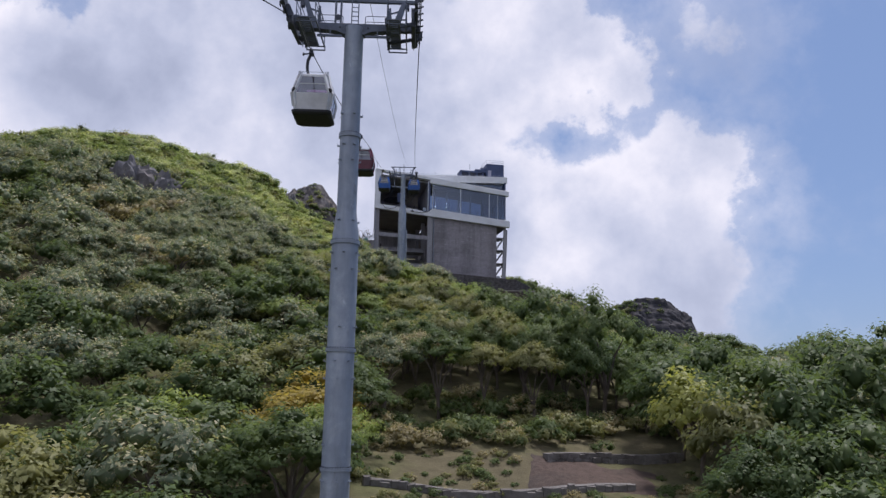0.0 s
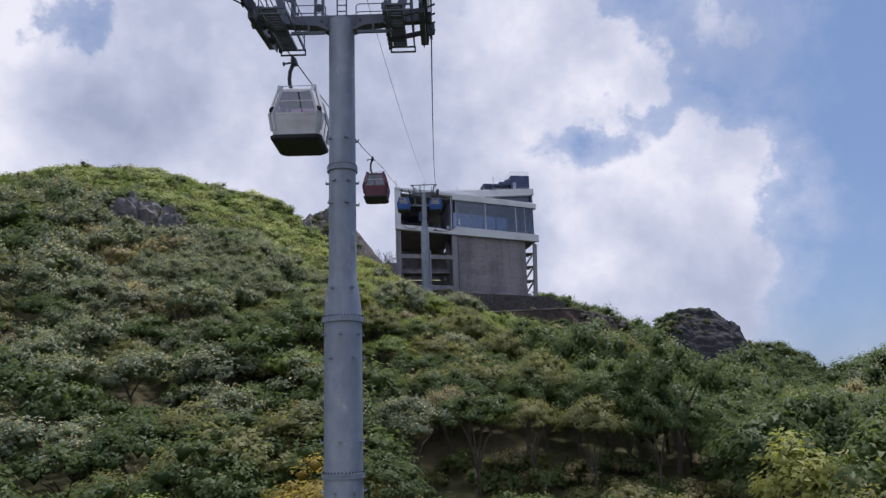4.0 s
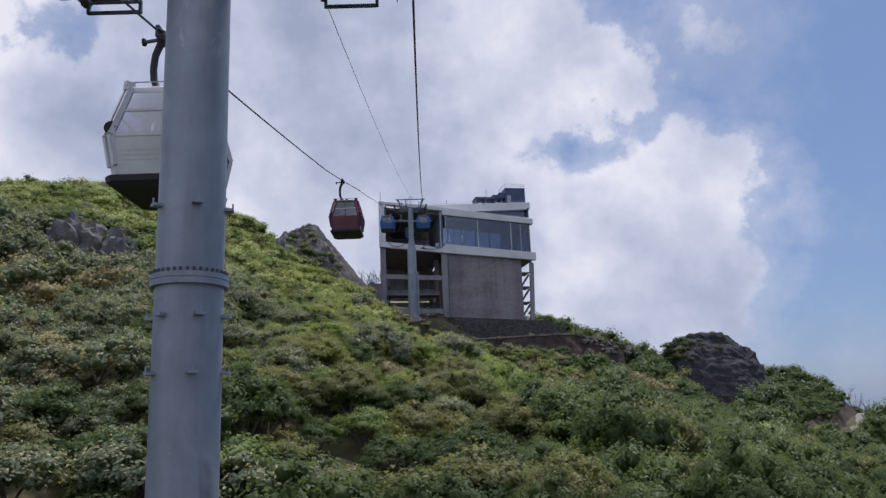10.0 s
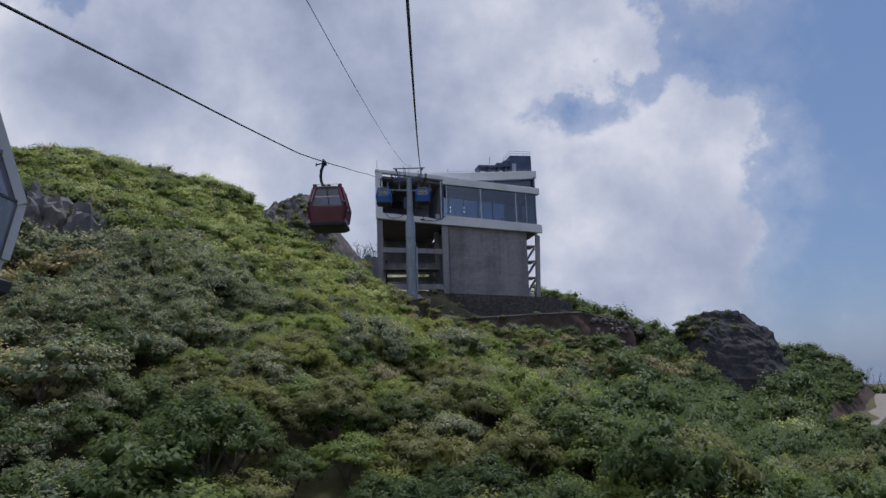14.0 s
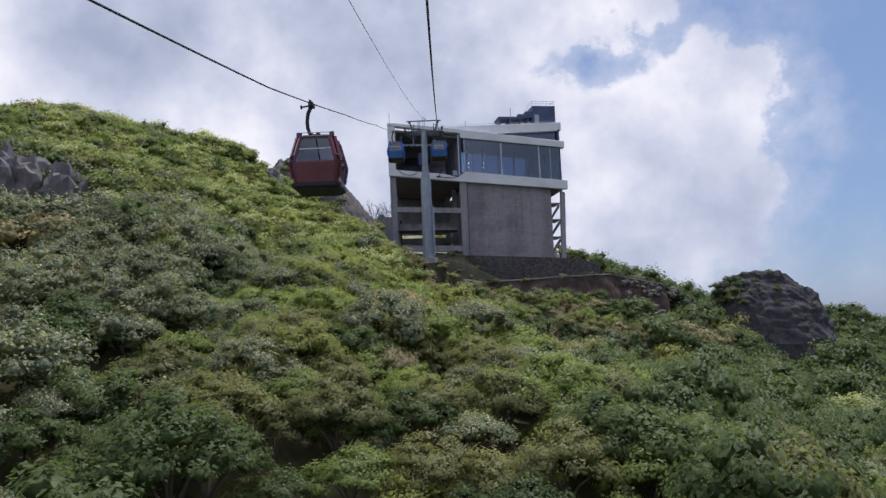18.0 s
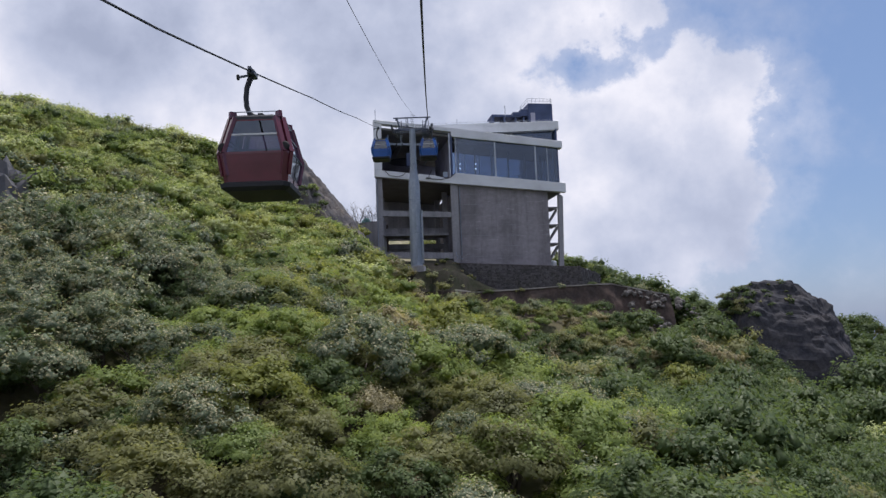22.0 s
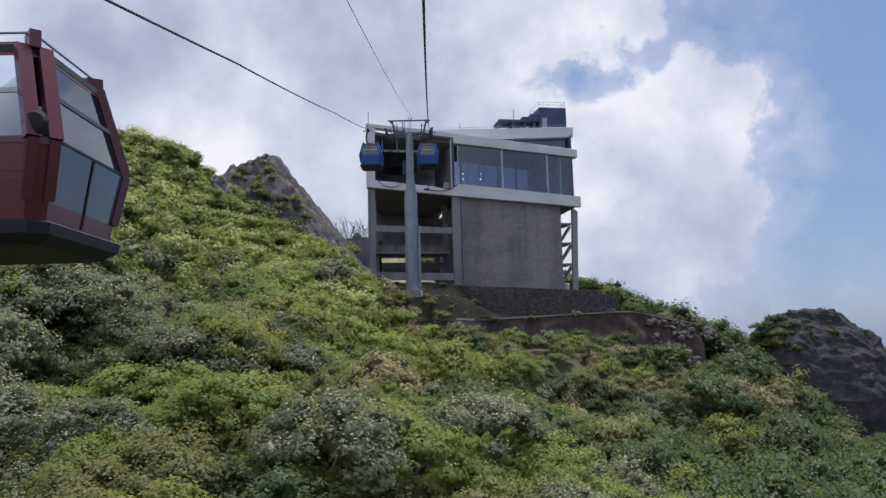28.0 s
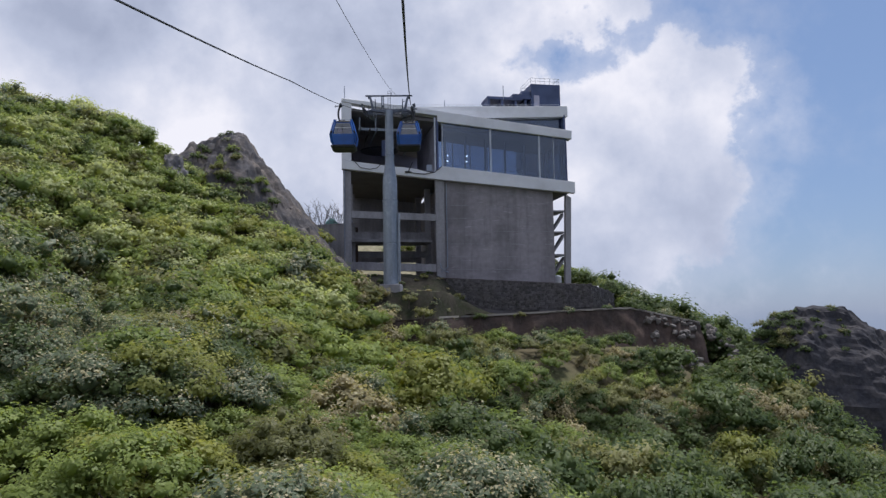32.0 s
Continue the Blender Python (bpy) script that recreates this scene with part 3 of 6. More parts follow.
def tower(name, foot, flanges, d_low, d_up, taper, head, rope_z, beam_z, label, tilt):
    """A tubular lift tower with crossarm, sheave trains, catwalks, lifting frame and ladder."""
    x, y, base = foot
    yaw = math.degrees(math.atan2(-(T2.x - T1.x), T2.y - T1.y))
    t = thing(name, pose(x, y, base), label, "tower", "lift towers")
    z0 = 0.0
    top = head - base + 0.02
    t_lo, t_hi = taper[0] - base, taper[1] - base
    part("lower_tube", revolve([(d_low / 2 * 1.03, z0), (d_low / 2, t_lo * 0.5), (d_low / 2 * 0.985, t_lo)], 48), GALV, t, smooth=True)
    part("taper", revolve([(d_low / 2 * 0.985, t_lo), (d_low / 2 * 0.96, t_lo + (t_hi - t_lo) * 0.25), (d_up / 2 * 1.04, t_hi - (t_hi - t_lo) * 0.15), (d_up / 2, t_hi)], 48), GALV, t, smooth=True)
    part("upper_tube", revolve([(d_up / 2, t_hi), (d_up / 2 * 0.98, top)], 48), GALV, t, smooth=True)
    for zf in flanges:
        zf -= base
        r = d_low / 2 if zf < t_lo + 0.1 else d_up / 2
        fl = part("flange", revolve([(r, -0.075), (r + 0.055, -0.075), (r + 0.055, -0.012), (r + 0.048, -0.004), (r + 0.048, 0.004), (r + 0.055, 0.012), (r + 0.055, 0.075), (r, 0.075)], 48), GALV, t, smooth=True, m=pose(0, 0, zf))
        bm = bmesh.new()
        for k in range(36):
            a = 2 * math.pi * k / 36
            add_bar(bm, ((r + 0.03) * math.cos(a), (r + 0.03) * math.sin(a), 0.07), ((r + 0.03) * math.cos(a), (r + 0.03) * math.sin(a), 0.125), 0.035, sides=6)
        part("bolts", bm, DARKSTEEL, fl, "ring of flange bolts")["kind"] = "stuff"
        # step lugs above and below each joint
        for dz, nn in ((0.95, 5), (-0.45, 6), (-1.15, 5)):
            rr = d_low / 2 if zf + dz < t_lo else d_up / 2 * (1.12 if zf + dz < t_hi else 1.0)
            for k in range(nn):
                a = 2 * math.pi * (k + 0.35) / nn + zf
                lug = bmesh.new()
                add_box(lug, -0.03, 0.10, -0.06, 0.06, -0.02, 0.02)
                add_bar(lug, (0.09, 0, 0.0), (0.09, 0, 0.09), 0.025, sides=6)
                part("lug", lug, GALV, t, m=pose(rr * math.cos(a), rr * math.sin(a), zf + dz, 0, 0, math.degrees(a)))
    rr_ = rope_z - head       # the rope's height over the arm's middle
    hd = part("crossarm", prism([(-2.1, -0.08), (-0.75, -0.18), (-0.45, -0.36), (0.45, -0.36), (0.75, -0.18), (2.1, -0.08), (2.1, 0.18), (-2.1, 0.18)], -0.2, 0.2, 0.02), HEADSTEEL, t,
              "tapered steel crossarm", m=pose(0, 0, head - base, 0, 0, yaw))
    for s in (-1, 1):
        for gx in (0.45, 1.25):
            part("gusset", box(s * gx - 0.015, s * gx + 0.015, -0.25, 0.25, -0.2, 0.16), HEADSTEEL, hd)
        part("arm_bolt", revolve([(0.05, -0.02), (0.05, 0.02), (0.02, 0.03)], 10), DARKSTEEL, hd, m=pose(s * 0.62, -0.21, -0.02, 90, 0, 0))
        # sheave train along the rope, tilted with it
        tr = part("sheave_beam", box(-0.05, 0.05, -2.45, 2.45, -0.62, -0.46, 0.01), DARKSTEEL, hd, "sheave train of a lift tower", m=pose(s * GAUGE, 0, rr_ - 0.02, tilt))
        for k in range(12):
            sheave(tr, 0, -2.4 + 0.436 * k, -0.32, 0.21)
        for k in range(6):
            part("rocker_beam", box(0.09 * s, 0.13 * s, -2.48 + 0.872 * k, -1.92 + 0.872 * k, -0.40, -0.26), DARKSTEEL, tr)
            part("rocker_plate", prism([(0.15 * s, -0.5), (0.19 * s, -0.5), (0.19 * s, -0.3), (0.15 * s, -0.3)], -2.3 + 0.872 * k, -2.1 + 0.872 * k), DARKSTEEL, tr)
        for k in range(3):
            part("equaliser", prism([(0.0, -0.78), (0.1, -0.40), (-0.1, -0.40)], -2.2 + 1.744 * k, -1.1 + 1.744 * k), DARKSTEEL, tr, m=pose(0.12 * -s, 0, 0))
        part("main_beam", prism([(-0.09 - 0.12 * s, -0.95), (0.09 - 0.12 * s, -0.95), (0.09 - 0.12 * s, -0.62), (-0.09 - 0.12 * s, -0.62)], -1.5, 1.5, 0.01), DARKSTEEL, tr)
        part("trunnion", bar((s * 1.95, 0, 0.04), (s * 2.95, 0, rr_ - 0.6), 0.24, 0.3), DARKSTEEL, hd)
        for k in range(7):
            part("catcher_finger", bar((0.0, -2.4 + 0.8 * k, -0.2), (0.3 * s, -2.4 + 0.8 * k, -0.08), 0.07, 0.05), DARKSTEEL, tr)
        for k in (-2.5, 2.5):
            part("rope_catcher", prism([(-0.05, -0.3), (0.28 * s, -0.2), (0.28 * s, 0.18), (-0.05, 0.1)], k - 0.06, k + 0.06), DARKSTEEL, tr)
        # catwalk beside the sheaves, tilted like them: open treads on the inner half, rails and an end frame
        cx_ = s * 1.93
        cat = part("catwalk", bar((cx_ - 0.40, -1.75, 0.0), (cx_ - 0.40, 1.75, 0.0), 0.09, 0.14), HEADSTEEL, hd, "open grated steel catwalk", m=pose(0, 0, rr_ - 0.88, tilt * 0.7))
        for ex_, w_ in ((-0.30, 0.05), (0.12, 0.06), (0.40, 0.05)):
            part("stringer", bar((cx_ + ex_, -1.75, 0.0), (cx_ + ex_, 1.75, 0.0), w_, 0.11), HEADSTEEL, cat)
        for k in range(17):
            yy = -1.7 + 0.205 * k
            part("tread", box(cx_ - 0.28, cx_ + 0.1, yy, yy + 0.115, -0.02, 0.02), HEADSTEEL, cat)
        for k in range(9):
            part("clamp", box(cx_ - 0.50, cx_ - 0.43, -1.72 + 0.42 * k, -1.58 + 0.42 * k, -0.10, 0.06), DARKSTEEL, cat)
        for ex_ in (-0.40, 0.40):
            for yy in (-1.7, -0.6, 0.6, 1.7):
                part("rail_post", bar((cx_ + ex_, yy, 0.0), (cx_ + ex_, yy, 1.0), 0.04, sides=6), HEADSTEEL, cat)
            for zz in (0.35, 0.68, 1.0):
                part("hand_rail", bar((cx_ + ex_, -1.7, zz), (cx_ + ex_, 1.7, zz), 0.035, sides=6), HEADSTEEL, cat)
        for yy in (-1.75, 1.75):
            bm = bmesh.new()
            for zz in (-0.02, -0.2):
                add_bar(bm, (cx_ - 0.42, yy, zz), (cx_ + 0.42, yy, zz), 0.05)
            for ex_ in (-0.42, 0.42):
                add_bar(bm, (cx_ + ex_, yy, 0), (cx_ + ex_, yy, -0.22), 0.05)
            part("end_frame", bm, HEADSTEEL, cat)
        for yy in (-0.75, 0.75):
            part("cross_bracket", bar((cx_ - 0.45, yy, rr_ - 0.96), (s * 2.7, yy, rr_ - 0.72), 0.10, 0.14), DARKSTEEL, hd)
        part("hanger_plate", box(cx_ - 0.5, cx_ + 0.1, -0.06, 0.06, rr_ - 0.85, 0.1), HEADSTEEL, hd)
        # lifting frame legs, rails on the arm, the bar below it
        part("frame_leg", prism([(s * 1.68, 0.15), (s * 2.0, 0.15), (s * 2.3, beam_z), (s * 2.1, beam_z)], -0.12, 0.12, 0.01), HEADSTEEL, hd)
        part("frame_leg", prism([(s * 1.5, 0.15), (s * 1.68, 0.15), (s * 1.62, beam_z * 0.8), (s * 1.54, beam_z * 0.8)], -0.1, 0.1, 0.01), HEADSTEEL, hd)
        part("frame_tie", bar((s * 1.56, 0, beam_z * 0.6), (s * 2.15, 0, beam_z * 0.75), 0.06), HEADSTEEL, hd)
        for hz in (0.24, 0.52):
            part("arm_rail", add_path(bmesh.new(), [(s * 0.5, -0.24, 0.16), (s * 0.5, -0.24, hz - 0.07), (s * 0.57, -0.24, hz), (s * 1.5, -0.24, hz)], 0.018, 6), HEADSTEEL, hd)
        part("brace", bar((s * 0.52, -0.22, -0.46), (s * 1.62, -0.22, -0.46), 0.07, 0.10), HEADSTEEL, hd)
        part("brace_tie", bar((s * 1.05, -0.22, -0.46), (s * 1.05, -0.22, -0.15), 0.05), HEADSTEEL, hd)
        part("hoist_block", box(s * 2.35 - 0.09, s * 2.35 + 0.09, -0.12, 0.12, beam_z - 0.3, beam_z - 0.05, 0.02), DARKSTEEL, hd)
        if base > 0:
            part("cable_hoop", add_path(bmesh.new(), [(s * 1.2 + 0.35 * math.cos(a_), -0.3, -0.5 + 0.4 * math.sin(a_)) for a_ in [i_ * math.pi / 8 + math.pi for i_ in range(9)]], 0.022, 6), DARKSTEEL, hd)
    part("lifting_beam", box(-2.75, 2.75, -0.08, 0.08, beam_z, beam_z + 0.16, 0.01), HEADSTEEL, hd, "steel lifting beam over the crossarm")
    for ex_ in (-0.86, -0.62):
        part("hoist_plate", box(ex_ - 0.04, ex_ + 0.04, -0.1, 0.1, 0.18, beam_z), HEADSTEEL, hd)
    part("pulley", revolve([(0.03, -0.03), (0.13, -0.03), (0.11, 0), (0.13, 0.03), (0.03, 0.03)], 16), DARKSTEEL, hd, m=pose(-0.74, -0.1, 0.5, 90, 0, 0))
    lad = bmesh.new()
    for ex_ in (-0.15, 0.15):
        add_bar(lad, (ex_ + 0.03, -0.2, 0.16), (ex_ + 0.03, -0.2, beam_z + 0.5), 0.045)
    for k in range(8):
        add_bar(lad, (-0.12, -0.2, 0.3 + 0.2 * k * beam_z / 1.2), (0.18, -0.2, 0.3 + 0.2 * k * beam_z / 1.2), 0.03)
    part("ladder", lad, HEADSTEEL, hd)
    part("clamp_head", bar((0.32, 0, beam_z), (0.32, 0, beam_z + 0.5), 0.06), DARKSTEEL, hd)
    foot_bm = box(-d_low * 0.72, d_low * 0.72, -d_low * 0.72, d_low * 0.72, -2.5, 0.02, 0.05)
    part("plinth", foot_bm, BEAM, t, "concrete plinth")
    return t


tower("lift_tower", (T1.x, T1.y, -7.4), [11.24, 6.48, 1.97, -2.75], 1.15, 0.85, (6.55, 7.9), 16.32, 17.0, 1.3, "grey galvanised tubular lift tower with crossarm and sheave trains", 8)
tw2 = tower("lift_tower", (T2.x, T2.y, 27.45), [42.37, 37.11, 32.08], 1.66, 0.95, (38.8, 42.2), 47.75, 48.0, 1.72, "grey tubular lift tower on a concrete plinth before the station", 6)
part("cable_duct", box(0.86, 1.1, -0.2, 0.2, 0.4, 8.2), GALV, tw2)


# ---- gondola cabins ----
def cabin(name, paint, label, pane=None):
    """A gondola hanging from its grip at the origin; y runs along the rope."""
    c = thing(name, Matrix(), label, "gondola", "gondola cabins")
    b = -3.85
    levels = [(0.24, 0.92, 0.96), (1.10, 1.05, 1.09), (2.08, 0.80, 0.88), (2.26, 0.76, 0.84)]

    def ring(z, hx, hy, cut=0.16):
        return [(hx - cut, -hy, z), (hx, -hy + cut, z), (hx, hy - cut, z), (hx - cut, hy, z), (-hx + cut, hy, z), (-hx, hy - cut, z), (-hx, -hy + cut, z), (-hx + cut, -hy, z)]

    def loft(rings, cap=False, leave=()):
        bm = bmesh.new()
        vs = [[bm.verts.new(p) for p in r] for r in rings]
        for a_, b_ in zip(vs, vs[1:]):
            for k in range(8):
                j = (k + 1) % 8
                if k not in leave:
                    bm.faces.new((a_[k], a_[j], b_[j], b_[k]))
        if cap:
            bm.faces.new(vs[0][::-1])
            bm.faces.new(vs[-1])
        for v in [v for v in bm.verts if not v.link_faces]:
            bm.verts.remove(v)
        return bm

    def lev(z, grow=0.0):
        for (z0, x0, y0), (z1, x1, y1) in zip(levels, levels[1:]):
            if z0 <= z <= z1:
                u = (z - z0) / (z1 - z0)
                return (b + z, x0 + (x1 - x0) * u + grow, y0 + (y1 - y0) * u + grow)
        return (b + z, levels[-1][1] + grow, levels[-1][2] + grow)

    sides = (1, 5)
    shell = part("lower_shell", loft([ring(*lev(0.24)), ring(*lev(0.46))]), paint, c, smooth=False)
    for off in ((1, 2, 3, 4, 5), (0, 1, 5, 6, 7)):
        part("lower_panel", loft([ring(*lev(0.46)), ring(*lev(0.8)), ring(*lev(1.10))], leave=off), paint, c)
    for zz in (0.56, 0.66, 0.76):
        for off in ((0, 1, 2, 3, 4, 5, 6), (0, 1, 2, 4, 5, 6, 7)):
            part("rib", loft([ring(*lev(zz, 0.010)), ring(*lev(zz + 0.035, 0.010))], leave=off), paint, shell)
    part("floor_pan", loft([ring(b, 0.86, 0.92), ring(b + 0.10, 1.0, 1.05), ring(b + 0.22, 1.02, 1.07), ring(b + 0.26, 0.94, 0.98)], True), PAN, c, "charcoal floor pan")
    for off in ((1, 2, 3, 4, 5), (0, 1, 5, 6, 7)):
        part("window_sill", loft([ring(*lev(1.05, 0.014)), ring(*lev(1.12, 0.014))], leave=off), paint, c)
    part("roof", loft([ring(*lev(2.13, 0.012)), ring(*lev(2.22, 0.012)), ring(b + 2.30, 0.66, 0.74), ring(b + 2.33, 0.5, 0.58)], True), PAN if paint is not WHITE else paint, c)
    part("head_rail", loft([ring(*lev(2.09, 0.006)), ring(*lev(2.15, 0.006))]), paint, c)
    g0, g1 = ring(*lev(1.10)), ring(*lev(2.10))
    low = ring(*lev(0.46))
    for k in (7, 1, 3, 5):
        j = (k + 1) % 8
        bm = bmesh.new()
        if k in sides:      # the sides are glazed nearly from floor to roof, bent at the belt
            v_ = [bm.verts.new(p) for p in (low[k], low[j], g0[j], g0[k], g1[j], g1[k])]
            bm.faces.new((v_[0], v_[1], v_[2], v_[3]))
            bm.faces.new((v_[3], v_[2], v_[4], v_[5]))
        else:
            bm.faces.new([bm.verts.new(p) for p in (g0[k], g0[j], g1[j], g1[k])])
        part("window", bm, pane or CABGLASS, c, "tinted window pane")
        up = lambda q, u: Vector(q[0]).lerp(Vector(q[1]), u)
        # bar across each pane; white on the ends to imitate the bright strip of sky
        part("vent_bar", bar(up((g0[k], g1[k]), 0.56), up((g0[j], g1[j]), 0.56), 0.035, 0.05), SEAT if k in (1, 5) else WHITE, c)
    for k in range(8):
        part("corner_post", bar(g0[k], ring(*lev(2.2))[k], 0.15, 0.11), paint, c)
        part("lower_post", bar(low[k], g0[k], 0.11, 0.09), paint, c)
    for k in (0, 2, 4, 6):
        p = Vector(ring(*lev(2.24))[k])
        q = Vector(ring(*lev(2.24))[(k + 1) % 8])
        part("roof_fin", bar((p + q) / 2 - Vector((0, 0, 0.05)), (p + q) / 2 * 0.985 + Vector((0, 0, 0.15)) + Vector((0, 0, b + 2.26)) * 0.015, 0.12, 0.20), paint, c)
    for s in (-1, 1):
        part("roof_rack", bar((s * 0.66, -0.72, b + 2.40), (s * 0.66, 0.72, b + 2.40), 0.03, sides=6), GALV, c)
        part("end_rack", bar((-0.66, s * 0.74, b + 2.40), (0.66, s * 0.74, b + 2.40), 0.03, sides=6), GALV, c)
        for e in (-1, 1):
            # oval rubber bumpers by the corners, not lamps
            part("side_lamp", revolve([(0.02, -0.06), (0.11, -0.05), (0.145, 0.0), (0.11, 0.05), (0.02, 0.06)], 16), RUBBER, c, "black oval bumper", True, pose(e * 0.90, s * 1.06, b + 1.26, 90, 0, 0))
        part("bench", box(-0.75, 0.75, s * 0.45 - 0.2, s * 0.45 + 0.2, b + 0.6, b + 0.66), SEAT, c)
        part("bench_back", box(-0.75, 0.75, s * 0.80 - 0.03, s * 0.80 + 0.03, b + 0.66, b + 1.25), SEAT, c)
        part("door_rail", bar((1.05 * s, -0.92, b + 1.12), (1.05 * s, 0.92, b + 1.12), 0.02, 0.03), PAN, c)
        part("door_seam", bar((1.052 * s, 0.0, b + 1.10), (0.93 * s, 0.0, b + 0.28), 0.03, 0.02), PAN, c)
    part("hanger", add_path(bmesh.new(), [(0, 0, -0.05), (-0.08, 0, -0.22), (-0.17, 0, -0.46), (-0.20, 0, -0.78), (-0.18, 0, -1.05), (-0.10, 0, -1.27), (0.04, 0, -1.38), (0.22, 0, -1.42)], [0.10, 0.085, 0.08, 0.08, 0.08, 0.08, 0.085, 0.09], 10), PAN, c, "curved hanger arm", True)
    part("hanger_seat", box(0.18, 0.36, -0.16, 0.16, -1.60, -1.30, 0.03), PAN, c)
    part("hanger_cable", add_path(bmesh.new(), [(-0.20, 0.05, -0.9), (-0.16, 0.05, -1.3), (-0.1, 0.05, -1.58)], 0.014, 6), RUBBER, c)
    grip = part("grip", box(-0.11, 0.11, -0.28, 0.28, -0.13, 0.05, 0.03), DARKSTEEL, c, "rope grip")
    part("grip_lever", bar((-0.05, 0, -0.06), (-0.42, 0, -0.12), 0.06), DARKSTEEL, grip)
    part("grip_jaw", bar((0, -0.42, 0.03), (0, 0.42, 0.03), 0.09), DARKSTEEL, grip)
    part("guide_wheel", revolve([(0.03, -0.03), (0.09, -0.03), (0.09, 0.03), (0.03, 0.03)], 12), RUBBER, grip, m=pose(-0.44, 0, -0.12, 0, 90, 0))
    for ch in c.children:
        if ch.name.split(".")[0] not in ("hanger", "hanger_seat", "hanger_cable", "grip"):
            ch.location.x += 0.27
    return c


ROPE_YAW = math.degrees(math.atan2(-(T2.x - T1.x), T2.y - T1.y))


def hang(y, side):
    p = rope_point(side, (y - T1.y) / (T2.y - T1.y))
    return pose(p.x, p.y, p.z - 0.03, 0, 0, ROPE_YAW + (180 if side > 0 else 0))


red_cabin = cabin("gondola", RED, "deep red gondola with smoked windows hanging from the downhill rope")
red_cabin.matrix_basis = hang(71, -1)
blue_cabin = cabin("gondola", BLUE, "blue gondola with smoked windows hanging from the uphill rope")
blue_cabin.matrix_basis = hang(139, 1)
white_cabin = cabin("gondola", WHITE, "white gondola with pinkish windows hanging from the downhill rope", CABPINK)
white_cabin.matrix_basis = hang(37.5, -1)
tagged(copy_thing(blue_cabin, hang(133.5, -1)), "blue gondola leaving the station on the downhill rope")



# ---- the mountain station ----
st = thing("mountain_station", STATION, "angular concrete and glass mountain station with white slanting bands", "building")


def band(x):
    """Underside of the slanting canopy."""
    return 51.55 - (x - 1.1) * 0.098 if x < 12.8 else 50.35 - (x - 12.8) * 0.0935


W, DEPTH = 32.2, 24.0
# lower white band: kinked line of the gondola opening, then the deep band under the glass
def askew(bm):
    """The hall narrows towards the back on its uphill side."""
    for v in bm.verts:
        v.co.x += 0.11 * max(v.co.y, 0) * (1 - min(max(v.co.x, 0), 32) / 32)
    return bm


part("lower_band", prism([(-0.2, 43.55), (12.6, 42.4), (32.3, 40.85), (32.3, 42.45), (13.3, 44.2), (11.9, 43.2), (9.6, 43.75), (1.05, 44.55), (-0.2, 44.7)], -0.35, 0.5, 0.03), FASCIA, st, "white metal band under the glazing")
part("left_fascia", prism([(-0.2, 44.72), (1.05, 44.56), (1.1, 52.4), (-0.2, 52.6)], -0.3, 0.5, 0.03), FASCIA, st)
part("canopy_band", prism([(-0.2, 53.05), (-0.2, 52.62), (1.1, 52.42), (12.75, 51.2), (12.75, 50.35), (32.05, 48.55), (32.05, 49.75), (8.6, 52.28)], -0.4, 1.0, 0.03), FASCIA, st, "slanting white canopy band")
part("roof_parapet", prism([(8.7, 52.45), (10.5, 52.75), (32.1, 53.72), (32.1, 52.2), (19, 51.45), (16.0, 51.7)], 1.05, 2.6, 0.02), FASCIA, st, "white roof parapet")
part("upper_glass", prism([(17.5, 51.28), (31.5, 51.95), (31.5, 49.6), (31.4, 49.6)], 2.0, 2.1), GLASS, st, "blue strip of upper glazing")
part("upper_lining", prism([(12.8, 51.2), (31.5, 52.1), (31.5, 48.9), (12.8, 50.2)], 3.0, 3.2), DARKCLAD, st)
part("roof_deck", askew(prism([(0, 52.6), (8.6, 52.0), (12.9, 52.2), (12.9, 51.9), (0, 52.2)], 2.65, DEPTH)), SOFFIT, st)
part("roof_deck", prism([(12.9, 52.2), (31.6, 52.9), (31.6, 52.5), (12.9, 51.9)], 2.65, 10.8), SOFFIT, st)
part("hall_ceiling", askew(prism([(0.1, 52.2), (12.9, 51.0), (12.9, 50.6), (0.1, 51.9)], 1.05, DEPTH)), SOFFIT, st)
part("lounge_ceiling", prism([(12.95, 51.0), (31.6, 48.9), (31.6, 48.6), (12.95, 50.6)], 1.05, 10.8), SOFFIT, st)
part("hall_floor", askew(prism([(0.0, 44.0), (12.6, 42.9), (12.6, 42.5), (0.0, 43.4)], 0.55, DEPTH)), FLOORM, st)
part("lounge_floor", prism([(12.62, 42.9), (31.9, 41.4), (31.9, 41.0), (12.62, 42.5)], 0.55, 14.0), FLOORM, st)
part("hall_back_wall", askew(box(0.2, 12.9, DEPTH - 0.3, DEPTH, 41.0, 52.2)), DARKCLAD, st)
part("lounge_parapet", box(12.96, 31.4, 10.5, 10.8, 41.0, 43.5), LOUNGE, st)
for k in range(7):
    part("rear_mullion", box(14.5 + 2.7 * k, 14.62 + 2.7 * k, 10.55, 10.7, 43.5, 50.5), ALU, st)
part("rear_glass", box(12.97, 31.4, 10.6, 10.63, 43.5, 50.7), GLASS, st, "tinted rear glazing of the lounge")
part("hall_side_wall", askew(box(-0.1, 0.2, 0.55, DEPTH, 43.4, 52.2)), DARKCLAD, st)
part("hall_side_wall", box(31.45, 31.7, 10.5, DEPTH, 41.0, 52.4), BOXCLAD, st)
part("side_parapet", box(31.45, 31.7, 1.05, 10.49, 41.0, 43.2), BOXCLAD, st)
part("side_fascia", box(31.45, 31.7, 1.05, 10.49, 48.6, 52.4), BOXCLAD, st)
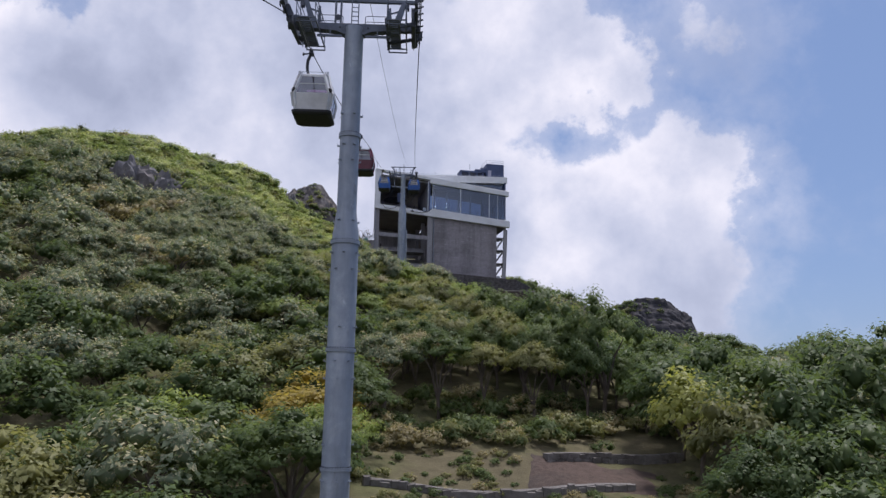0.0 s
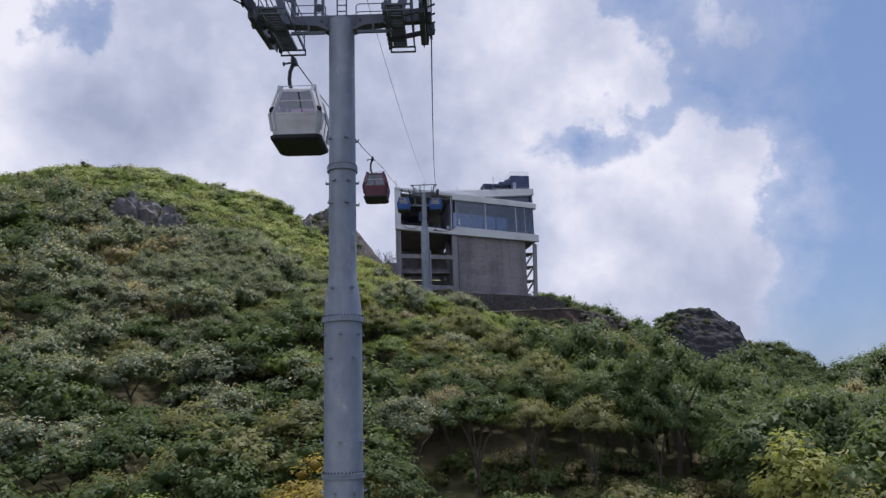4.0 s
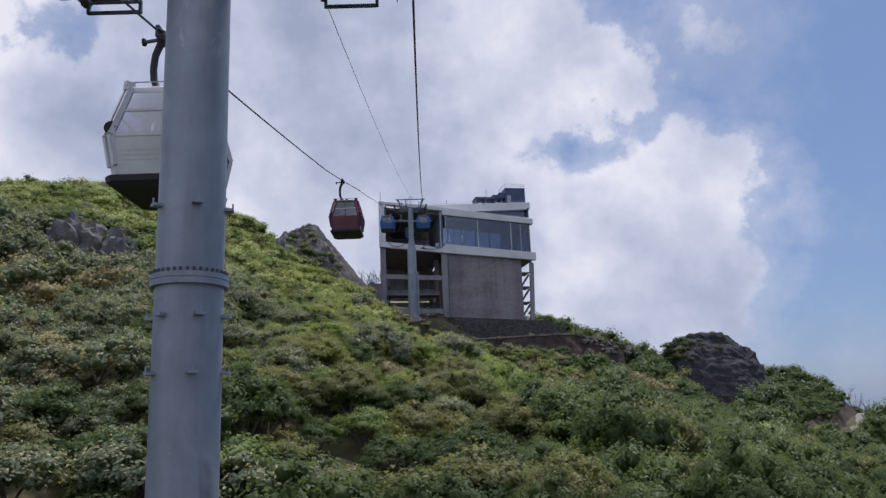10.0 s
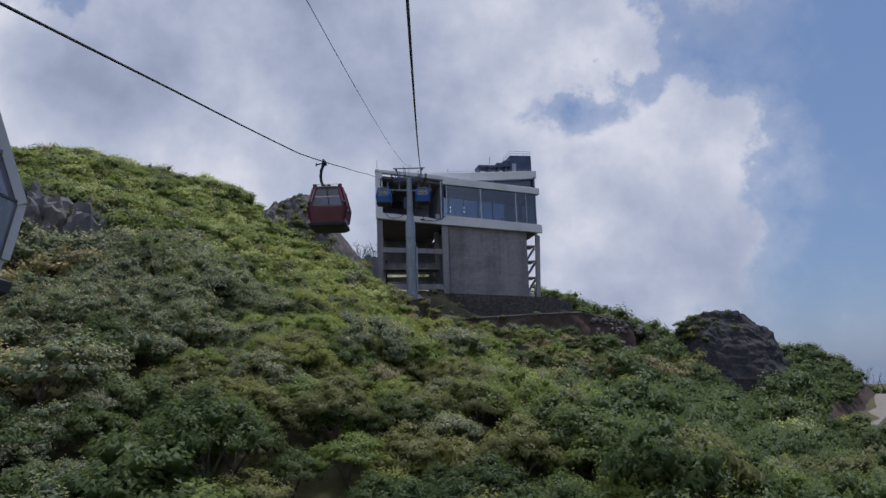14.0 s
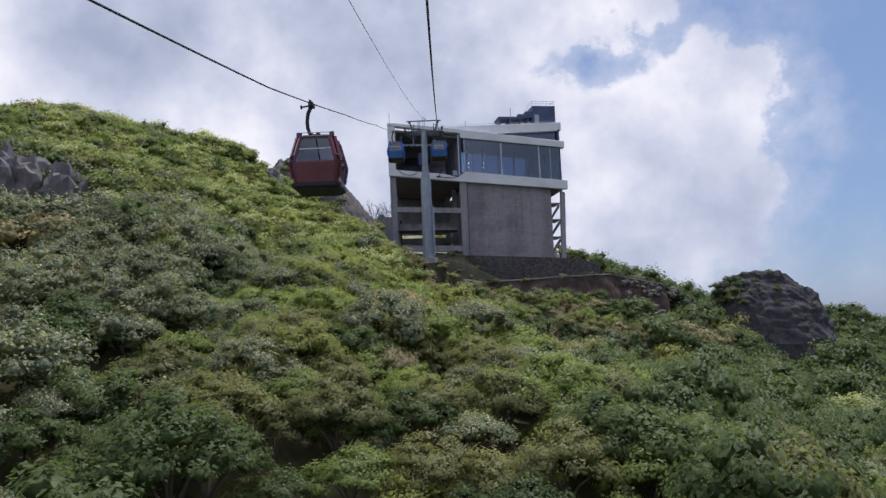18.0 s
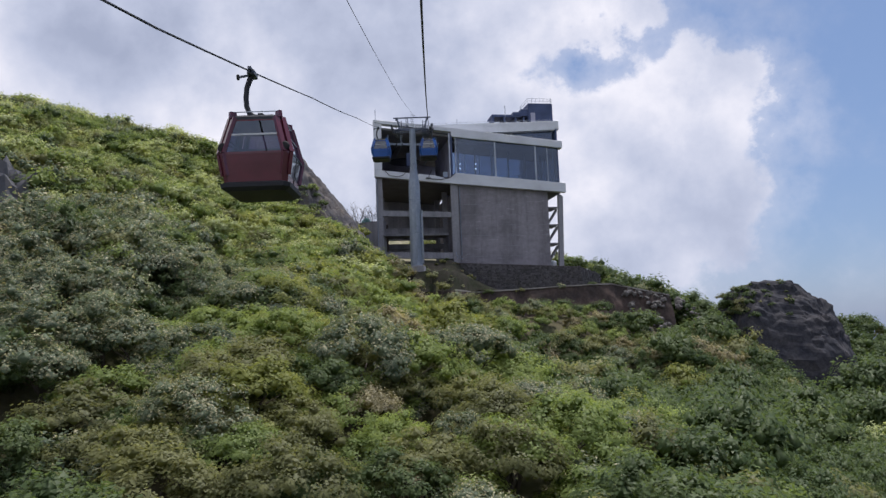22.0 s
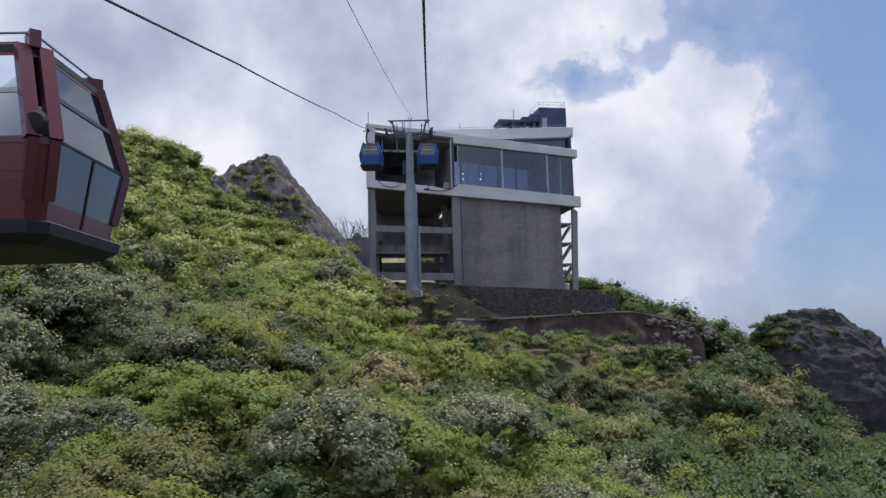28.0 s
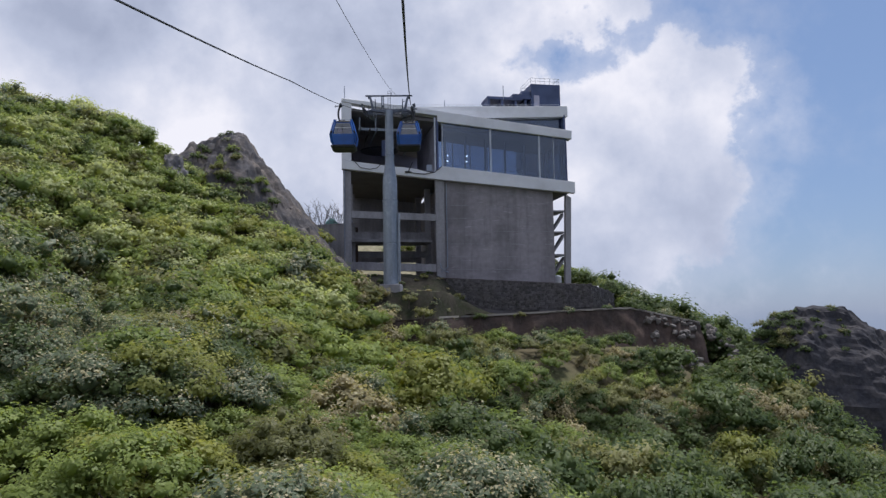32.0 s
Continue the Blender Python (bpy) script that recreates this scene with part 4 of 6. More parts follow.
part("side_glass", box(31.55, 31.58, 1.05, 10.49, 43.21, 48.59), GLASS, st, "tinted side glazing of the lounge")
for k in range(3):
    part("side_mullion", box(31.47, 31.68, 3.3 + 2.4 * k, 3.42 + 2.4 * k, 43.21, 48.59), ALU, st)
part("partition", box(12.75, 12.95, 0.3, 16.0, 43.1, 51.0), DARKCLAD, st, "dark partition between hall and lounge")
part("lounge_counter", box(19.0, 27.0, 6.5, 7.3, 41.9, 43.4, 0.03), LOUNGE, st)
# opening frame and glazing of the lounge
part("opening_post", box(12.3, 12.5, -0.1, 0.15, 43.4, 51.0), ALU, st)
part("opening_post", box(12.62, 12.86, -0.15, 0.3, 43.7, 50.6), BOXCLAD, st)
glaze_x = [13.45, 20.25, 27.3, 29.4, 31.3]


def sill(x):
    return 44.18 - (x - 13.3) * 0.0921


for i, (a, b_) in enumerate(zip(glaze_x, glaze_x[1:])):
    part("pane", prism([(a + 0.06, sill(a)), (b_ - 0.06, sill(b_)), (b_ - 0.06, band(b_)), (a + 0.06, band(a))], 0.10, 0.14), GLASS, st, "tall tinted window pane")
for i, xm in enumerate(glaze_x):
    w_ = (0.06, 0.12, 0.12, 0.05, 0.08)[i]
    part("mullion", prism([(xm - w_, sill(xm)), (xm + w_, sill(xm)), (xm + w_, band(xm)), (xm - w_, band(xm))], 0.02, 0.24), ALU if i != 4 else BOXCLAD, st)
part("glass_rail", prism([(13.5, sill(13.5) + 0.65), (31.2, sill(31.2) + 0.65), (31.2, sill(31.2) + 0.72), (13.5, sill(13.5) + 0.72)], 0.5, 0.56), ALU, st)
for xx, zz in ((14.35, 46.0), (17.1, 46.0), (14.35, 45.2), (17.05, 45.2)):
    part("hall_spot", box(xx - 0.08, xx + 0.08, 1.0, 1.08, zz - 0.08, zz + 0.08), LAMPGLOW, st, "small white lamp seen through the glazing")
for k in range(6):
    part("lounge_column", box(15 + 3 * k, 15.25 + 3 * k, 6.0, 6.25, 41.8, 50.0), SOFFIT, st)
part("white_bin", box(24.4, 24.9, 0.7, 1.1, 43.0, 44.1, 0.03), FASCIA, st)
part("wall_cabinet", box(11.2, 12.0, -0.1, 0.35, 43.55, 44.4, 0.02), GALV, st)
# cable loops slung under the opening
part("cable_loop", add_path(bmesh.new(), [(1.4, -0.45, 44.6), (2.2, -0.5, 43.7), (3.4, -0.5, 43.5), (4.4, -0.5, 43.7), (4.9, -0.45, 44.2)], 0.05, 6), RUBBER, st)
part("cable_loop", add_path(bmesh.new(), [(13.2, -0.5, 44.1), (12.2, -0.55, 43.3), (10.8, -0.55, 43.0), (9.3, -0.55, 43.1), (8.6, -0.5, 43.3), (9.2, -0.5, 44.6)], 0.06, 6), RUBBER, st)
part("loop_clamp", box(8.2, 9.0, -0.6, -0.4, 43.15, 43.35), RUBBER, st)
# machinery in the hall
mach = part("guide_frame", box(2.2, 10.8, 2.0, 2.3, 49.4, 49.75, 0.02), GALV, st, "grey conveyor frame of the hall")
for xx in (2.4, 4.6, 8.4, 10.6):
    part("hanger_post", box(xx - 0.08, xx + 0.08, 2.0, 2.25, 49.75, 51.2), GALV, mach)
    part("guide_rail", box(xx - 0.06, xx + 0.06, -0.2, 16, 49.1, 49.3), GALV, mach)
for k in range(9):
    for s in (3.6, 9.3):
        part("drive_tyre", revolve([(0.08, -0.07), (0.26, -0.07), (0.28, 0), (0.26, 0.07), (0.08, 0.07)], 16), RUBBER, mach, m=pose(s, 0.2 + 0.7 * k, 49.0, 0, 90, 0))
part("bullwheel", revolve([(2.0, -0.1), (2.75, -0.12), (2.85, -0.04), (2.75, 0.0), (2.85, 0.04), (2.75, 0.12), (2.0, 0.1)], 48), DARKSTEEL, st, "large horizontal return wheel", True, pose(6.4, 12.5, 49.0))
part("control_box", box(5.6, 7.2, 3.2, 4.2, 46.2, 48.4, 0.03), BOXCLAD, st)
# concrete base: columns, beams, blank wall
part("front_wall", prism([(13.66, 28.4), (29.3, 27.6), (29.3, 41.1), (13.66, 42.3)], 0.6, 1.0), CONCRETE, st, "blank grey fair-faced concrete wall")
for r_ in range(7):
    zz = 30.2 + r_ * 1.75
    part("form_joint", box(13.7, 29.27, 0.575, 0.6, zz, zz + 0.05), BEAM, st)
part("pilaster", box(12.45, 13.62, 0.2, 1.0, 28.4, 42.35, 0.03), BEAM, st, "pale concrete pilaster")
part("downpipe", add_path(bmesh.new(), [(13.95, 0.42, 42.0), (13.95, 0.42, 30.6), (13.6, 0.4, 30.2), (13.0, 0.1, 29.9)], 0.07, 8), GALV, st)
part("downpipe", add_path(bmesh.new(), [(12.9, 0.1, 31.0), (13.0, 0.05, 30.4), (13.7, 0.0, 29.9), (14.0, -0.1, 29.8)], 0.06, 8), GALV, st)
part("corner_column", box(0.05, 1.05, 0.3, 1.2, 28.5, 43.4, 0.03), BEAM, st)
part("drain_pipe", bar((0.15, 0.2, 43.4), (0.15, 0.2, 29.5), 0.12, sides=8), GALV, st)
for i, (zl, zr, h_) in enumerate(((38.05, 37.75, 0.95), (31.25, 30.95, 1.05))):
    part("front_beam", prism([(1.06, zl - h_), (12.43, zr - h_), (12.43, zr), (1.06, zl)], 0.35, 0.95, 0.02), BEAM, st, "grey concrete tie beam")
for yy in (8.0, 16.0):
    for zz, h_ in ((36.2, 1.1), (33.4, 0.9)):
        part("inner_beam", box(1.0 + 0.13 * yy, 12.4, yy, yy + 0.6, zz - h_, zz), BEAM, st)
    for xx in (0.1, 12.4):
        part("inner_column", box(xx + 0.13 * yy * (xx < 5), xx + 0.8 + 0.13 * yy * (xx < 5), yy - 0.1, yy + 0.7, 28.0, 43.0), BEAM, st)
part("rear_wall", askew(box(0.3, 12.9, 21.0, 21.3, 37.4, 43.2)), BEAM, st)
part("stair_landing", box(1.1, 12.4, 3.0, 7.0, 34.2, 34.55), BEAM, st)
part("stair_wall", box(1.1, 12.4, 7.2, 7.5, 34.5, 36.0), BEAM, st)
part("side_wall", box(13.7, 14.0, 1.0, 20.0, 28.0, 42.0), CONCRETE, st)
part("end_wall", box(28.95, 29.28, 1.0, 14.0, 28.0, 41.0), CONCRETE, st)
# open stair tower at the end
part("stair_column", prism([(30.75, 28.2), (31.55, 28.2), (32.0, 40.3), (31.2, 40.8)], 0.5, 1.2, 0.02), BEAM, st, "slender concrete corner column")
part("stair_column", box(29.45, 29.9, 4.2, 4.7, 28.0, 41.0), BEAM, st)
for k, zz in enumerate((38.6, 35.6, 32.4)):
    part("stair_landing", box(29.3, 31.2, 1.2, 5.0, zz - 0.22, zz), BEAM, st)
    part("stair_flight", prism([(29.4, zz - 3.2), (29.4, zz - 2.8), (31.1, zz - 0.3), (31.1, zz - 0.8)], 1.4, 2.6), BEAM, st)
part("tank", revolve([(0.55, 0), (0.6, 0.1), (0.6, 1.2), (0.4, 1.35), (0.1, 1.4)], 20), FASCIA, st, "white water tank", True, pose(30.3, 2.6, 28.1))
# roof housings, rails and masts
hs = part("lift_housing", box(27.3, 31.7, 2.7, 7.7, 52.8, 57.3, 0.03), BOXCLAD, st, "slate blue roof housing")
part("housing_door", box(27.7, 28.5, 2.66, 2.72, 53.1, 55.6), DARKCLAD, hs)
rl = bmesh.new()
for xx in np.linspace(27.3, 31.6, 7):
    add_bar(rl, (xx, 2.8, 57.3), (xx, 2.8, 58.2), 0.04)
    add_bar(rl, (xx, 7.6, 57.3), (xx, 7.6, 58.2), 0.04)
for zz in (57.75, 58.2):
    for yy in (2.8, 7.6):
        add_bar(rl, (27.3, yy, zz), (31.6, yy, zz), 0.04)
    for xx in (27.3, 31.6):
        add_bar(rl, (xx, 2.8, zz), (xx, 7.6, zz), 0.04)
part("housing_rail", rl, ALU, hs)
for (x0, x1, z0, z1) in ((20.8, 26.0, 54.9, 55.3), (24.6, 27.3, 55.1, 55.8), (26.0, 27.3, 55.8, 56.3)):
    part("duct", box(x0, x1, 3.0, 6.5, z0, z1, 0.03), BOXCLAD, st, "dark rooftop duct")
for xx in (20.9, 22.9, 24.9, 26.4):
    part("duct_leg", box(xx, xx + 0.35, 3.2, 6.0, 52.6, 54.95), BOXCLAD, st)
rr = bmesh.new()
for k in range(26):
    xx = 2.0 + k * 1.17
    zt = 52.95 - 0.06 * xx if xx < 9 else 52.6 + (xx - 9) * 0.045
    add_bar(rr, (xx, 2.2, zt), (xx, 2.2, zt + 0.65), 0.035)
for zz in (0.35, 0.65):
    add_bar(rr, (2.0, 2.2, 52.83 + zz), (9.0, 2.2, 52.41 + zz), 0.03)
    add_bar(rr, (9.0, 2.2, 52.6 + zz), (31.3, 2.2, 53.6 + zz), 0.03)
part("roof_rail", rr, ALU, st, "thin roof edge railing")
for xx, zz, h_ in ((0.4, 53.0, 2.6), (14.4, 52.6, 1.6), (23.0, 55.0, 1.7), (5.6, 52.6, 1.9)):
    part("roof_mast", bar((xx, 2.4, zz - 0.4), (xx, 2.4, zz + h_), 0.11, sides=6), GALV, st)


# ---- terraces, retaining walls, track ----
def stone_wall(name, pts, label, size=0.62, mat=None, seed=1):
    """A dry-laid retaining wall along pts (x, y, foot, top): every stone has its own shape and stands proud by its own measure."""
    rnd = random.Random(seed)
    bm = bmesh.new()
    for (xa, ya, fa, ta), (xb, yb, fb, tb) in zip(pts, pts[1:]):
        a, b_ = Vector((xa, ya, 0)), Vector((xb, yb, 0))
        d = (b_ - a)
        ln = d.length
        d.normalize()
        out = Vector((d.y, -d.x, 0))
        n = max(1, int(ln / size))
        for i in range(n):
            u = (i + 0.5) / n
            f, t_ = fa + (fb - fa) * u, ta + (tb - ta) * u
            rows = max(1, int((t_ - f) / (size * 0.72)))
            for r in range(rows):
                off = 0.5 * (r % 2) * size
                lean = 0.10 * (t_ - f) * (r / rows)
                c = a + d * (ln * u + off * 0.9 + rnd.uniform(-0.25, 0.25) * size) - out * lean + Vector((0, 0, f + (t_ - f) * (r + 0.5 + rnd.uniform(-0.22, 0.22)) / rows))
                hw, hh, hd_ = size * rnd.uniform(0.42, 0.75), (t_ - f) / rows * rnd.uniform(0.42, 0.68), rnd.uniform(0.02, 0.08)
                vs = []
                for sx, sy, sz in ((-1, 0, -1), (1, 0, -1), (1, 0, 1), (-1, 0, 1)):
                    vs.append(bm.verts.new(c + d * sx * hw * 1.06 + Vector((0, 0, sz * hh * 1.06)) - out * 0.12))
                fs = []
                for sx, sy, sz in ((-1, 0, -1), (1, 0, -1), (1, 0, 1), (-1, 0, 1)):
                    fs.append(bm.verts.new(c + d * sx * hw * rnd.uniform(0.62, 0.97) + Vector((0, 0, sz * hh * rnd.uniform(0.62, 0.97))) + out * hd_ * rnd.uniform(0.6, 1.2)))
                bm.faces.new(fs)
                for k in range(4):
                    j = (k + 1) % 4
                    bm.faces.new((vs[k], vs[j], fs[j], fs[k]))
        # solid core behind the stones
        core = [bm.verts.new(p) for p in (a + Vector((0, 0, fa - 0.6)) - out * 0.0, b_ + Vector((0, 0, fb - 0.6)) - out * 0.0,
                                          b_ + Vector((0, 0, tb)) - out * (0.0 + 0.10 * (tb - fb)), a + Vector((0, 0, ta)) - out * (0.0 + 0.10 * (ta - fa)))]
        back = [bm.verts.new(v.co - out * 0.8) for v in core]
        bm.faces.new(core)
        for k in range(4):
            j = (k + 1) % 4
            bm.faces.new((core[k], core[j], back[j], back[k]))
    w = thing(name, Matrix(), label, "retaining wall", kind="structure")
    part("stones", bm, mat or STONE, w)["kind"] = "stuff"
    return w


def loc3(u, v, z=0.0):
    p = STATION @ Vector((u, v, z))
    return p.x, p.y


def wall_line(us, v_of, foot_of, top_of):
    return [(*loc3(u, v_of(u)), foot_of(u), top_of(u)) for u in us]


stone_wall("wall_retaining", wall_line(np.linspace(13, 38, 11), lambda u: -3.3 + (0 if u < 33 else (u - 33) * 0.8), lambda u: 24.1 + 0.02 * u + 2.6 * max(0, (19 - u) / 6), lambda u: 29.4 - 0.045 * min(u, 34) - max(0, u - 34) * 0.25 - 0.05),
           "dark rough stone retaining wall below the station", 0.4)
def ledge(u):
    """Height of the ledge between the two walls."""
    return 23.25 + 0.035 * min(max(u, 0), 34) - max(0, u - 36) * 0.2


def scarp(name, us, v_of, top_of, drop, label):
    """A raw earth cutting: a steep, gullied face under a crumbling edge."""
    bm = bmesh.new()
    cols = []
    for u in us:
        col = []
        for k in range(17):
            w = k / 16
            dep = 0.5 * noise.noise((u * 0.45, w * 1.2, 7)) + 0.28 * noise.noise((u * 1.7, w * 4, 2)) + 0.12 * noise.noise((u * 5, w * 11, 4))
            z = top_of(u) - drop * w + 0.12 * noise.noise((u * 1.3, 0, 1)) * (1 - w)
            col.append(bm.verts.new(STATION @ Vector((u, v_of(u) + 0.1 - 1.5 * w - 0.5 * w * w + dep * min(1, w * 5), z))))
        cols.append(col)
    for a_, b_ in zip(cols, cols[1:]):
        for k in range(16):
            bm.faces.new((a_[k], b_[k], b_[k + 1], a_[k + 1]))
    w_ = thing(name, Matrix(), label, "earth bank", kind="structure")
    part("face", bm, EARTH, w_, smooth=True)
    return w_


scarp("bank_terrace", np.linspace(-3, 46, 170), lambda u: float(edge(u)), ledge, 5.2, "raw brown earth cutting below the ledge")
trail = thing("pavement_ledge", Matrix(), "pale trodden edge of the ledge", "path", kind="structure")
bm = bmesh.new()
prev = None
for u in np.linspace(9, 46, 90):
    v, z = float(edge(u)), ledge(u)
    w = 0.12 + 0.16 * noise.noise((u * 0.8, 3, 1))
    a_, b_ = bm.verts.new(STATION @ Vector((u, v - 0.02, z - 0.06))), bm.verts.new(STATION @ Vector((u, v + 0.05, z + 0.17)))
    c_ = bm.verts.new(STATION @ Vector((u, v + w + 0.1, z + 0.15)))
    d_ = bm.verts.new(STATION @ Vector((u, v + w + 0.25, z - 0.1)))
    if prev:
        for k, (p_, q_) in enumerate(zip((a_, b_, c_), (b_, c_, d_))):
            bm.faces.new((prev[k], prev[k + 1], q_, p_))
    prev = (a_, b_, c_, d_)
part("trodden_rim", bm, GRAVEL, trail)
slab = thing("platform_slab", Matrix(), "brown gravel apron sloping from the station's foot", "pavement", kind="structure")
part("apron", prism([(-0.5, 28.9), (13, 28.2), (33.2, 27.3), (33.2, 27.93), (13, 28.9), (-0.5, 29.55)], -2.6, 0.58), EARTH, slab, m=STATION)
bank_ = thing("grass_bank", Matrix(), "dry grassy bank beside the tower's plinth", "bank", kind="structure")
nu, nv = 100, 40
bm = bmesh.new()
grid = []
for i in range(nu + 1):
    rowv = []
    u = -3.0 + 49.0 * i / nu
    r_, e_ = float(rim(u)), float(edge(u)) - 0.1
    f_ = float(fade(u, 11, 19))
    for j in range(nv + 1):
        v = e_ + (-0.3 * (1 - f_) - 2.9 * f_ - e_) * j / nv
        z = ledge(u)
        z += (1 - f_) * (3.35 * float(fade(v, r_ - 0.9, r_ + 1.0)) + 2.75 * float(fade(v, max(r_ + 3, -9.5), -2.6)) - 0.035 * max(u, 0))
        z += 0.30 * noise.noise((u * 0.5, v * 0.5, 3)) + 0.16 * noise.noise((u * 1.6, v * 1.6, 5))
        rowv.append(bm.verts.new(STATION @ Vector((u, v, z))))
    grid.append(rowv)
for i in range(nu):
    for j in range(nv):
        bm.faces.new((grid[i][j], grid[i + 1][j], grid[i + 1][j + 1], grid[i][j + 1]))
part("turf", bm, GRASS, bank_, smooth=True)
# retaining wall and fenced path between the rock and the station
def wall_between(name, a, b, thick, foot, top_a, top_b, mat, label):
    a, b = Vector((*a, 0)), Vector((*b, 0))
    d = b - a
    w_ = thing(name, Matrix.Translation(a) @ Matrix.Rotation(math.atan2(d.y, d.x), 4, "Z"), label, "wall", kind="structure")
    part("wall_face", prism([(0, foot), (d.length, foot), (d.length, top_b), (0, top_a)], 0, thick, 0.03), mat, w_)
    part("coping", prism([(-0.05, top_a), (d.length, top_b), (d.length, top_b + 0.14), (-0.05, top_a + 0.14)], -0.06, thick + 0.06), BEAM, w_)
    return w_


wall_between("wall_path", (-37.0, 179.5), (-29.0, 174.4), 0.5, 28.0, 37.3, 36.8, BEAM, "plain grey concrete wall carrying the path behind the station")
sheet_ = thing("tarpaulin", pose(-32.8, 177.9, 37.2), "faded teal sheet draped over the path's wall", "tarpaulin")
bm = bmesh.new()
bmesh.ops.create_icosphere(bm, subdivisions=3, radius=1.0)
for v in bm.verts:
    v.co = Vector((v.co.x * 0.85, v.co.y * 0.5, max(v.co.z, -0.1) * 0.9)) * (1 + 0.25 * noise.noise(v.co * 2.0))
part("cloth", bm, TEAL, sheet_, smooth=True)
rear = thing("bank_rear", Matrix(), "pale dry grass slope behind the station", "bank", kind="structure")
bm = bmesh.new()
grid = []
for i in range(41):
    grid.append([bm.verts.new(STATION @ Vector((2.6 + 0.68 * i, 26 + 0.7 * k, 28.0 + 0.60 * k + 0.5 * noise.noise((i * 0.4, k * 0.4, 2))))) for k in range(24)])
for i in range(40):
    for k in range(23):
        bm.faces.new((grid[i][k], grid[i + 1][k], grid[i + 1][k + 1], grid[i][k + 1]))
part("dry_grass", bm, DRYGRASS, rear, smooth=True)
fence = thing("path_fence", Matrix(), "thin steel fence along the path on the wall", "fence")
for k in range(9):
    x_, y_ = (-36.6 + 0.93 * k, 179.4 - 0.60 * k)
    part("post", bar((x_, y_, 36.9), (x_, y_, 38.3), 0.06), GALV, fence)
for zz in (37.6, 38.0, 38.3):
    part("rail", bar((-36.6, 179.4, zz), (-29.2, 174.6, zz - 0.1), 0.04), GALV, fence)


# ---- rocks ----
def rock(name, size, seed, mat, label, m, rough=0.22, cuts=4, squash=0.0, beds=0.0):
    bm = bmesh.new()
    bmesh.ops.create_icosphere(bm, subdivisions=cuts, radius=1.0)
    for v in bm.verts:
        p = v.co.normalized()
        q = p * 1.6 + Vector((seed * 3.7, seed * 1.3, seed * 7.1))
        d = noise.noise(q) * rough * 1.6 + noise.noise(q * 2.3) * rough * 0.9
        # broken planes
        cell = noise.cell(q * 2.4) * rough * 0.45
        d += cell + abs(noise.noise(q * 5.0)) * rough * 0.7 + noise.noise(q * 11) * rough * 0.22
        if beds:      # tilted beds weathered into steps, and upright cracks
            h = (p.z - 0.45 * p.x) * 9 + noise.noise(q * 3) * 0.9
            d += beds * ((h % 1.0) - 0.5) - beds * 0.9 * max(0.0, 1 - 9 * abs(noise.noise(q * 3.1 + Vector((5, 1, 2)))))
            d += noise.noise(q * 23) * beds * 0.5
        p = p * (1 + d)
        if squash:
            p.x = math.copysign(abs(p.x) ** (1 - squash), p.x)
            p.z = math.copysign(abs(p.z) ** (1 - squash), p.z)
        v.co = Vector((p.x * size[0], p.y * size[1], p.z * size[2]))
    t = thing(name, m, label, "rock")
    part("rock_mass", bm, mat, t, smooth=cuts == 5)
    return t


big_rock = rock("boulder", (11.8, 9.6, 21.0), 2.0, ROCK, "huge dark rounded boulder on the ridge", pose(33.9, 182.4, 2.2, 0, 4, 6), 0.075, 6, 0.38, 0.004)
def crest(x):
    """Height of the outcrop's crest: a rounded head, then a long slab falling towards the station."""
    z = 46.3 - 0.075 * (x + 42.6) ** 2 if x < -41.2 else 46.15 - 0.9 * (x + 41.2) * float(fade(x, -41.2, -38.5)) * 1.0
    if x > -37.6:
        z = 42.9 - 1.32 * (x + 37.6)
    return z


out = thing("rock_outcrop", Matrix(), "grey rock head with a long bare slab falling towards the station", "rock")
bm = bmesh.new()
nx_, ny_ = 120, 90
grid = []
for i in range(nx_ + 1):
    x = -51.0 + 24.0 * i / nx_
    col = []
    for k in range(ny_ + 1):
        y = 150.0 + 22.0 * k / ny_
        q = Vector((x * 0.28, y * 0.28, 4.0))
        wob = 1.2 * noise.noise(Vector((x * 0.2, 1.0, 6.0)))
        front = max(0.0, 161.2 + wob - y)
        z = crest(x) - 0.55 * front - 0.075 * front * front - 0.35 * max(0.0, y - 164)
        z += 0.75 * noise.noise(q) + 0.75 * abs(noise.noise(q * 2.6)) + 0.5 * noise.noise(q * 6.1) + 1.1 * (noise.cell(Vector((x * 0.35 + z * 0.22, y * 0.3, z * 0.35))) - 0.5) * min(1, front * 0.5)
        col.append(bm.verts.new((x + 0.35 * noise.noise(q * 2.2), y + 0.35 * noise.noise(q * 2.7), z)))
    grid.append(col)
for i in range(nx_):
    for k in range(ny_):
        bm.faces.new((grid[i][k], grid[i + 1][k], grid[i + 1][k + 1], grid[i][k + 1]))
part("rock_mass", bm, CLIFF, out)
for i, (x_, y_, z_, s_) in enumerate(((-58, 112, 30.5, 4.2), (-53.5, 114, 29.0, 4.0), (-61, 110, 29.5, 3.2), (-49.5, 116, 27.5, 2.8), (-43.8, 150, 39.2, 1.7))):
    rock("rock_outcrop", (s_ * 0.9, s_ * 0.7, s_ * 1.35), 11.0 + i, CRAG, "grey crag showing through the trees", pose(x_, y_, z_, 10, 8, 40 * i), 0.22, 4)
